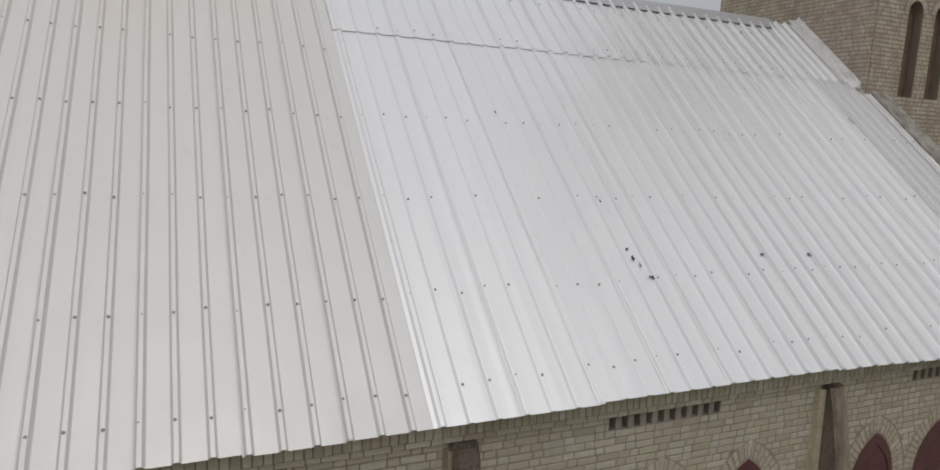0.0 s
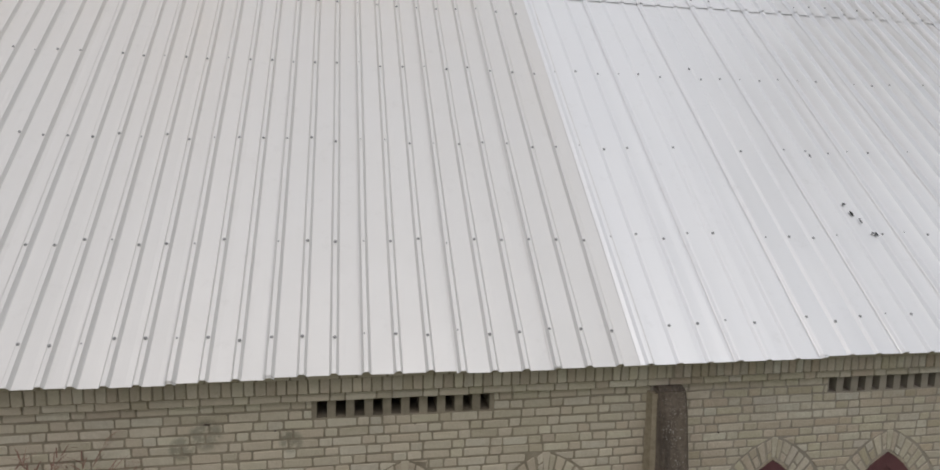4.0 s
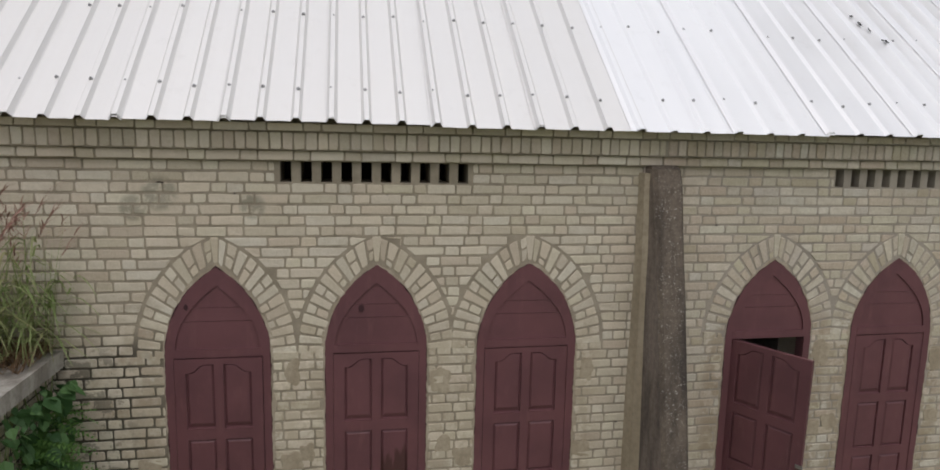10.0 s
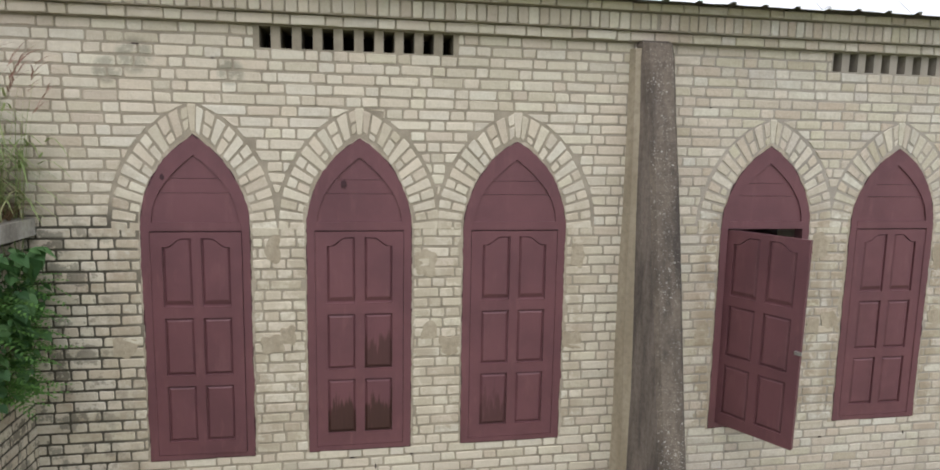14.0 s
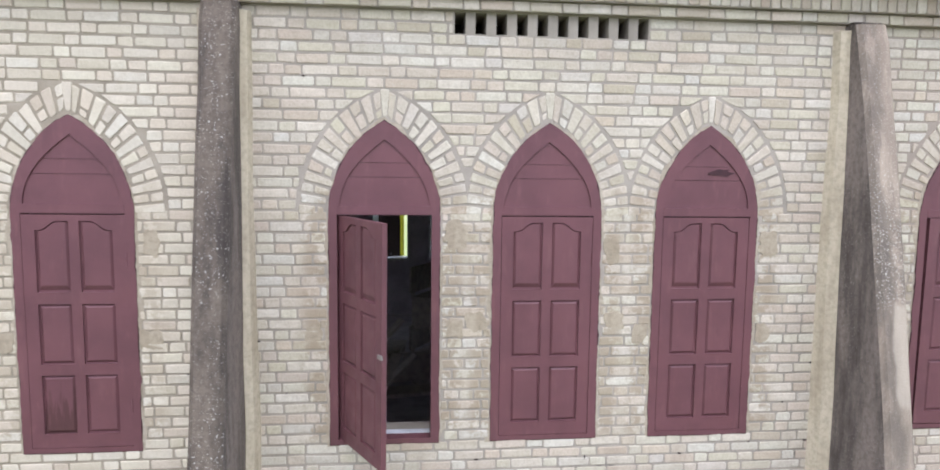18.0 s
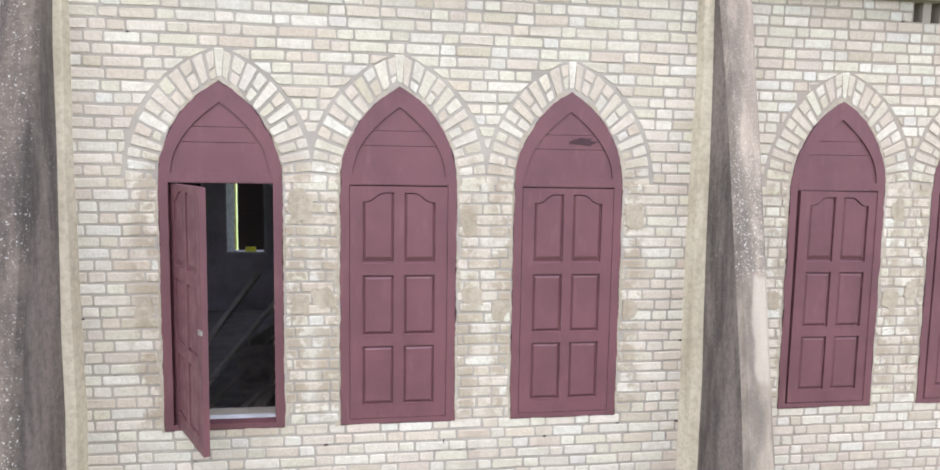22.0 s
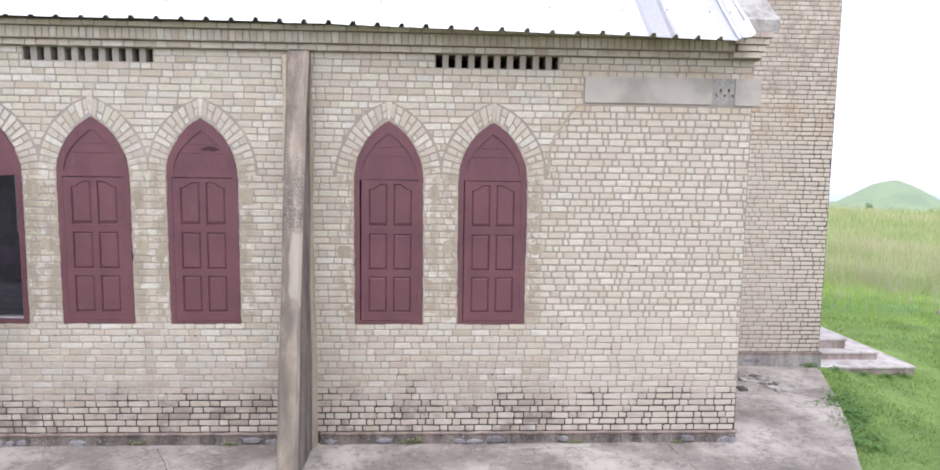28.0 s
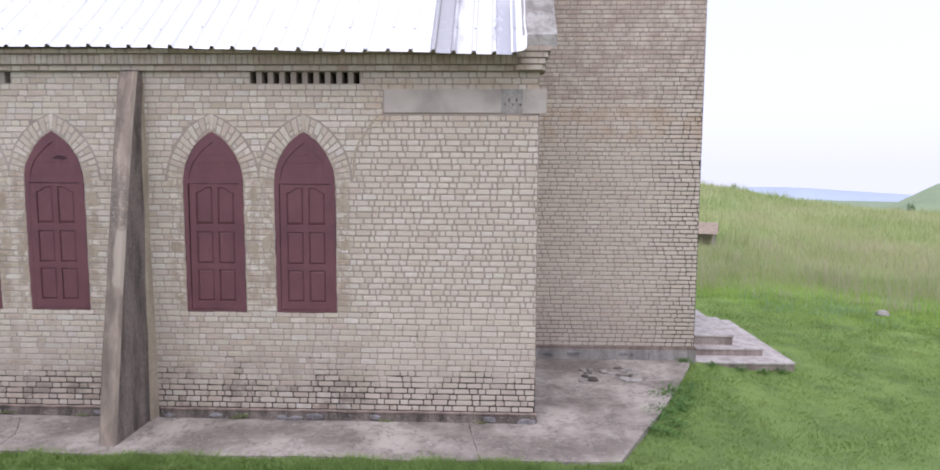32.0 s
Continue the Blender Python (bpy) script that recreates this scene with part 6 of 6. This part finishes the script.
# ---- plants on and under the annex slab ----
def reed_clump(n, spread, seed, tall, turn=None):
    """Upright culms that carry arching leaves and, on some, a drooping plume."""
    rng = random.Random(seed)
    leaves, heads = MB(), MB()
    for k in range(n):
        x, y = rng.gauss(0, spread), rng.gauss(0, spread * 0.7)
        t = rng.random() * 6.28 if turn is None else rng.gauss(turn, 0.7)
        h = tall * (0.55 + 0.55 * rng.random())
        lean = 0.06 + 0.22 * rng.random()
        blade(leaves, x, y, 0, h, 0.007, lean, t, 0.5, 2)
        for j in range(5):
            f = 0.12 + 0.68 * rng.random()
            o = lean * h * (f + 0.5 * f * f)
            u, v, q = x + math.cos(t) * o, y + math.sin(t) * o, h * f * (1 - 0.18 * lean * f)
            a, L, rise_by = rng.random() * 6.28, 0.16 + 0.20 * rng.random(), 0.35 + 0.75 * rng.random()
            side = (-math.sin(a), math.cos(a))
            rows = []
            for i in range(5):
                g = i / 4
                w = 0.0068 * (1 - g) ** 0.6 + 0.0006
                d, up = L * g * (0.75 + 0.25 * g), L * (rise_by * g - (0.55 + rise_by * 0.8) * g * g)
                p = (u + math.cos(a) * d, v + math.sin(a) * d, max(0.0, q + up))
                rows += [(p[0] - side[0] * w, p[1] - side[1] * w, p[2]), (p[0] + side[0] * w, p[1] + side[1] * w, p[2])]
            leaves.add(rows, [(2 * i, 2 * i + 1, 2 * i + 3, 2 * i + 2) for i in range(4)])
        if k % 2 == 0:
            hh = tall * (0.95 + 0.3 * rng.random())
            bow = 0.15 + 0.2 * rng.random()
            blade(leaves, x, y, 0, hh, 0.005, bow, t, 0.3, 2)
            ex, ey, ez = x + math.cos(t) * bow * hh * 1.25, y + math.sin(t) * bow * hh * 1.25, hh * (1 - 0.25 * bow)
            for j in range(11):
                f = j / 11
                blade(heads, ex - math.cos(t) * 0.10 * f, ey - math.sin(t) * 0.10 * f, ez - 0.17 * f, 0.05 + 0.05 * rng.random(), 0.008, 0.4 + 0.9 * rng.random(), t + rng.uniform(-1.3, 1.3), 0.5, 1)
    return leaves, heads


def reed(x, y, z, n, spread, seed, tall, label, turn=None):
    g = thing("reed_grass", label, "grass", pose(x, y, z), group="wild grass on the slab")
    a, b = reed_clump(n, spread, seed, tall, turn)
    part("leaves", a, M_REED, g)
    part("seed_heads", b, M_SEED, g, "reddish feathery seed heads")


reed(-6.36, -0.2, 2.83, 44, 0.12, 1, 0.92, "tall reed grass with reddish seed heads growing on the slab")
reed(-6.85, -0.45, 2.83, 70, 0.22, 2, 0.85, "dense tall reed grass growing on the slab")
reed(-6.12, -0.10, 2.83, 12, 0.05, 3, 0.8, "sparse reed grass leaning along the brick wall", 0.0)


def thatch():
    rng = random.Random(8)
    mb = MB()
    for _ in range(900):
        x, y = -6.1 - 1.0 * rng.random(), -0.02 - 0.42 * rng.random()
        blade(mb, x, y, 2.828, 0.10 + 0.08 * rng.random(), 0.008, 0.9, rng.random() * 6.28, 0.5, 1)
    return mb


solid("dry_thatch", thatch(), M_DRY, "brown dead grass lying on the slab", "grass", "stuff")


def creeper():
    rng = random.Random(21)
    g = thing("creeper", "leafy green creeper and ferns hanging below the slab", "plant", pose(-6.11, -0.30, 2.7))
    mb = MB()
    for k in range(330):
        f = rng.random() ** 1.3
        y = -0.55 + 0.75 * rng.random() - 0.15 * f
        z = 0.0 - 0.85 * f
        out = 0.03 + 0.16 * rng.random() * (1 - 0.3 * f)
        L = (0.03 + 0.05 * rng.random()) if k % 7 else 0.10 + 0.06 * rng.random()
        leaf_shape(mb, pose(out, y, z, rng.uniform(-40, 40), 20 + 50 * rng.random(), rng.uniform(-80, 80)), L, L * 0.75)
    part("leaves", mb, M_LEAF, g)
    for k in range(9):
        stems = MB()
        y = -0.5 + 0.085 * k
        lps = [[(0.02 + 0.02 * math.sin(j + k) + 0.004 * math.cos(a), y + 0.03 * math.sin(j * 1.7 + k) + 0.004 * math.sin(a), 0.02 - 0.2 * j) for a in (0, 2.1, 4.2)] for j in range(6)]
        stems.tub(Matrix(), lps[::-1])
        part("stem", stems, M_REED, g)
    for k in range(60):
        fern = MB()
        L = 0.22 + 0.12 * rng.random()
        n = 12
        for j in range(n):
            f = (j + 1) / n
            x, z = L * f, -0.35 * L * f * f
            w = L * 0.32 * (1 - f) + 0.012
            for s in (-1, 1):
                fern.add([(x, 0, z), (x + 0.010, s * w, z - 0.012), (x - 0.012, s * w * 0.5, z - 0.002)], [(0, 1, 2) if s > 0 else (0, 2, 1)])
        part("fern_frond", fern, M_FERN, g, m=pose(0.02, 0.22 - 0.5 * rng.random(), -0.2 - 0.72 * rng.random(), 0, -25 + 40 * rng.random(), rng.uniform(-70, 60)))


creeper()


# ---- cement patches beside the windows, anchors of the hinges ----
def smear(x, z, w, h, parent, seed):
    n = 26
    out = []
    for k in range(n):
        a = k * 2 * math.pi / n
        c, s = math.cos(a), math.sin(a)
        r = 1.0 / max(abs(c), abs(s)) ** 0.7 * (1.0 + 0.45 * noise.noise((c * 1.3 + seed * 3.1, s * 1.3, seed * 0.7)))
        out.append((x + w / 2 * c * r * 0.85, z + h / 2 * s * r * 0.85))
    part("cement_patch", MB().plate(out, [], -0.0048 - 0.0004 * (seed % 6), 0.01), M_PATCH, parent, "brownish cement patch smeared over the bricks")


for k, cx in enumerate(WINDOWS):
    w = walls[0 if k < 3 else 1 if k < 6 else 2]
    for s in (-1, 1):
        for j, z in enumerate((1.40, 1.98, 2.56)):
            if (k * 5 + j * 3 + (s > 0)) % 5 > 1:
                smear(cx + s * (HALF + 0.075 + 0.015 * ((k + j) % 3)), z + 0.05 * ((k * 7 + j) % 3 - 1), 0.12 + 0.04 * ((k + j) % 2), 0.10 + 0.05 * ((k * 3 + j) % 3), w, k * 31 + j * 7 + s + 3)


# ---- inside: far windows, benches ----
def bench(x, y, z, rx, ry, rz, label):
    b = thing("bench", label, "bench", pose(x, y, z, rx, ry, rz), group="benches inside the nave")
    part("seat", MB().box(-1.0, 1.0, -0.15, 0.15, 0.42, 0.455), M_PEW, b)
    part("backrest", MB().box(-1.0, 1.0, 0.15, 0.18, 0.5, 0.85), M_PEW, b)
    for s in (-0.9, 0.9):
        part("leg", MB().box(s - 0.025, s + 0.025, -0.14, 0.18, 0.0, 0.42), M_PEW, b)
        part("post", MB().box(s - 0.02, s + 0.02, 0.155, 0.195, 0.42, 0.85), M_PEW, b)


bench(-0.6, 3.2, 0.05, 0, 0, 12, "plain dark wooden bench standing in the dim nave")
bench(-1.2, 4.4, 0.05, 0, 0, 80, "plain dark wooden bench standing crosswise")
bench(0.5, 4.6, 0.9, 10, -38, 70, "plain dark wooden bench tipped up on a stack")
bench(-0.2, 5.4, 0.85, 0, 0, 60, "plain dark wooden bench stacked on another")
bench(-0.2, 5.4, 0.05, 0, 0, 60, "plain dark wooden bench under a stacked one")
bench(-3.0, 5.0, 0.05, 0, 0, 90, "plain dark wooden bench beside the aisle")


def plank(x0, y0, x1, y1, z1):
    """A loose board that leans from the floor towards the stacked benches."""
    a, b = Vector((x0, y0, 0.06)), Vector((x1, y1, z1))
    d = (b - a).normalized()
    side = d.cross(Vector((0, 0, 1))).normalized() * 0.07
    up = side.cross(d).normalized() * 0.015
    mb = MB().tub(Matrix(), [[tuple(p + side + up), tuple(p - side + up), tuple(p - side - up), tuple(p + side - up)] for p in (a, b)])
    tagged(solid("plank", mb, M_PEW, "pale loose plank leaning among the benches", "plank", group="loose planks inside the nave"))


for q in ((-2.3, 2.9, -1.15, 3.3, 1.45), (-2.1, 3.2, -0.95, 3.7, 1.2), (-2.6, 3.3, -1.5, 3.9, 1.6), (-1.8, 2.7, -0.8, 3.0, 0.95), (-1.5, 2.4, -1.0, 3.2, 0.9)):
    plank(*q)


# ---- weeds along the edge of the paving ----
def weed(x, y, size, seed):
    rng = random.Random(seed)
    g = thing("weed", "small leafy green weed at the paving edge", "plant", pose(x, y, ground_z(x, y)), group="weeds at the paving edge")
    mb = MB()
    for _ in range(110):
        a, q = rng.random() * 6.28, size * 1.3 * rng.random()
        L = 0.018 + 0.02 * rng.random()
        leaf_shape(mb, pose(q * math.cos(a), q * math.sin(a), 0.01 + 0.07 * rng.random(), rng.uniform(-30, 30), rng.uniform(-30, 30), rng.uniform(0, 360)), L, L * 0.8)
    part("leaves", mb, M_WEED, g)


for k in range(15):
    f = k / 14
    weed(8.35 + 0.8 * f + 0.18 * math.sin(k * 2.4), -0.1 + 1.75 * f + 0.1 * math.cos(k * 3.1), 0.13 + 0.05 * (k % 3), k + 90)
for k, (x, y) in enumerate(((9.45, 3.2), (9.6, 3.2), (9.52, 3.12), (10.1, 3.32), (10.6, 3.34), (11.0, 3.33), (11.3, 3.36))):
    weed(x, y, 0.11, k + 120)


# ---- chipped spots in the wall ----
def chips(parent, x0, x1, seed, count):
    rng = random.Random(seed)
    mb = MB()
    for _ in range(count):
        x, z = rng.uniform(x0, x1), C * rng.randrange(5, 56) + rng.uniform(-0.004, 0.004)
        if any(abs(x - c) < 0.62 and 1.15 < z < 3.6 for c in WINDOWS) or 5.0 < x and z > 3.5 or any(abs(x - v) < 0.7 and z > 3.85 for v in VENTS):
            continue
        w, h = 0.008 + 0.022 * rng.random() ** 2, 0.003 + 0.005 * rng.random()
        if rng.random() < 0.3:
            w, h = h, w
        out = [(x + w * (0.5 + 0.6 * rng.random()) * math.cos(a), z + h * (0.5 + 0.6 * rng.random()) * math.sin(a)) for a in (0, 1.0, 2.1, 3.1, 4.2, 5.2)]
        mb.plate(out, [], -0.0062, 0.004)
    tagged(part("chips", mb, M_DARKGAP, parent, "small dark chips and holes in the joints"), kind="stuff")


for k, w in enumerate(walls):
    a, b = BAYS[k]
    chips(w, max(a, -6.0), b - 0.05, k + 300, 46)


# ---- moss and small weeds in the footing ----
def moss(x, y, z, seed):
    rng = random.Random(seed)
    mb = MB()
    for _ in range(70):
        blade(mb, rng.gauss(0, 0.05), rng.gauss(0, 0.012), 0, 0.02 + 0.035 * rng.random(), 0.006, 0.4 + 0.8 * rng.random(), rng.random() * 6.28)
    g = thing("moss_tuft", "small yellow-green moss tuft in the footing", "moss", pose(x, y, z), group="moss tufts at the wall foot")
    part("shoots", mb, M_REED, g)


for k, (x, z) in enumerate(((3.33, -0.09), (6.26, -0.12), (3.28, -0.12), (0.4, -0.1), (1.35, -0.12), (5.1, -0.125))):
    moss(x, -0.05, z, k + 500)
weed(9.42, 3.2, 0.16, 139)
weed(9.5, 3.22, 0.16, 140)
weed(9.58, 3.2, 0.10, 141)
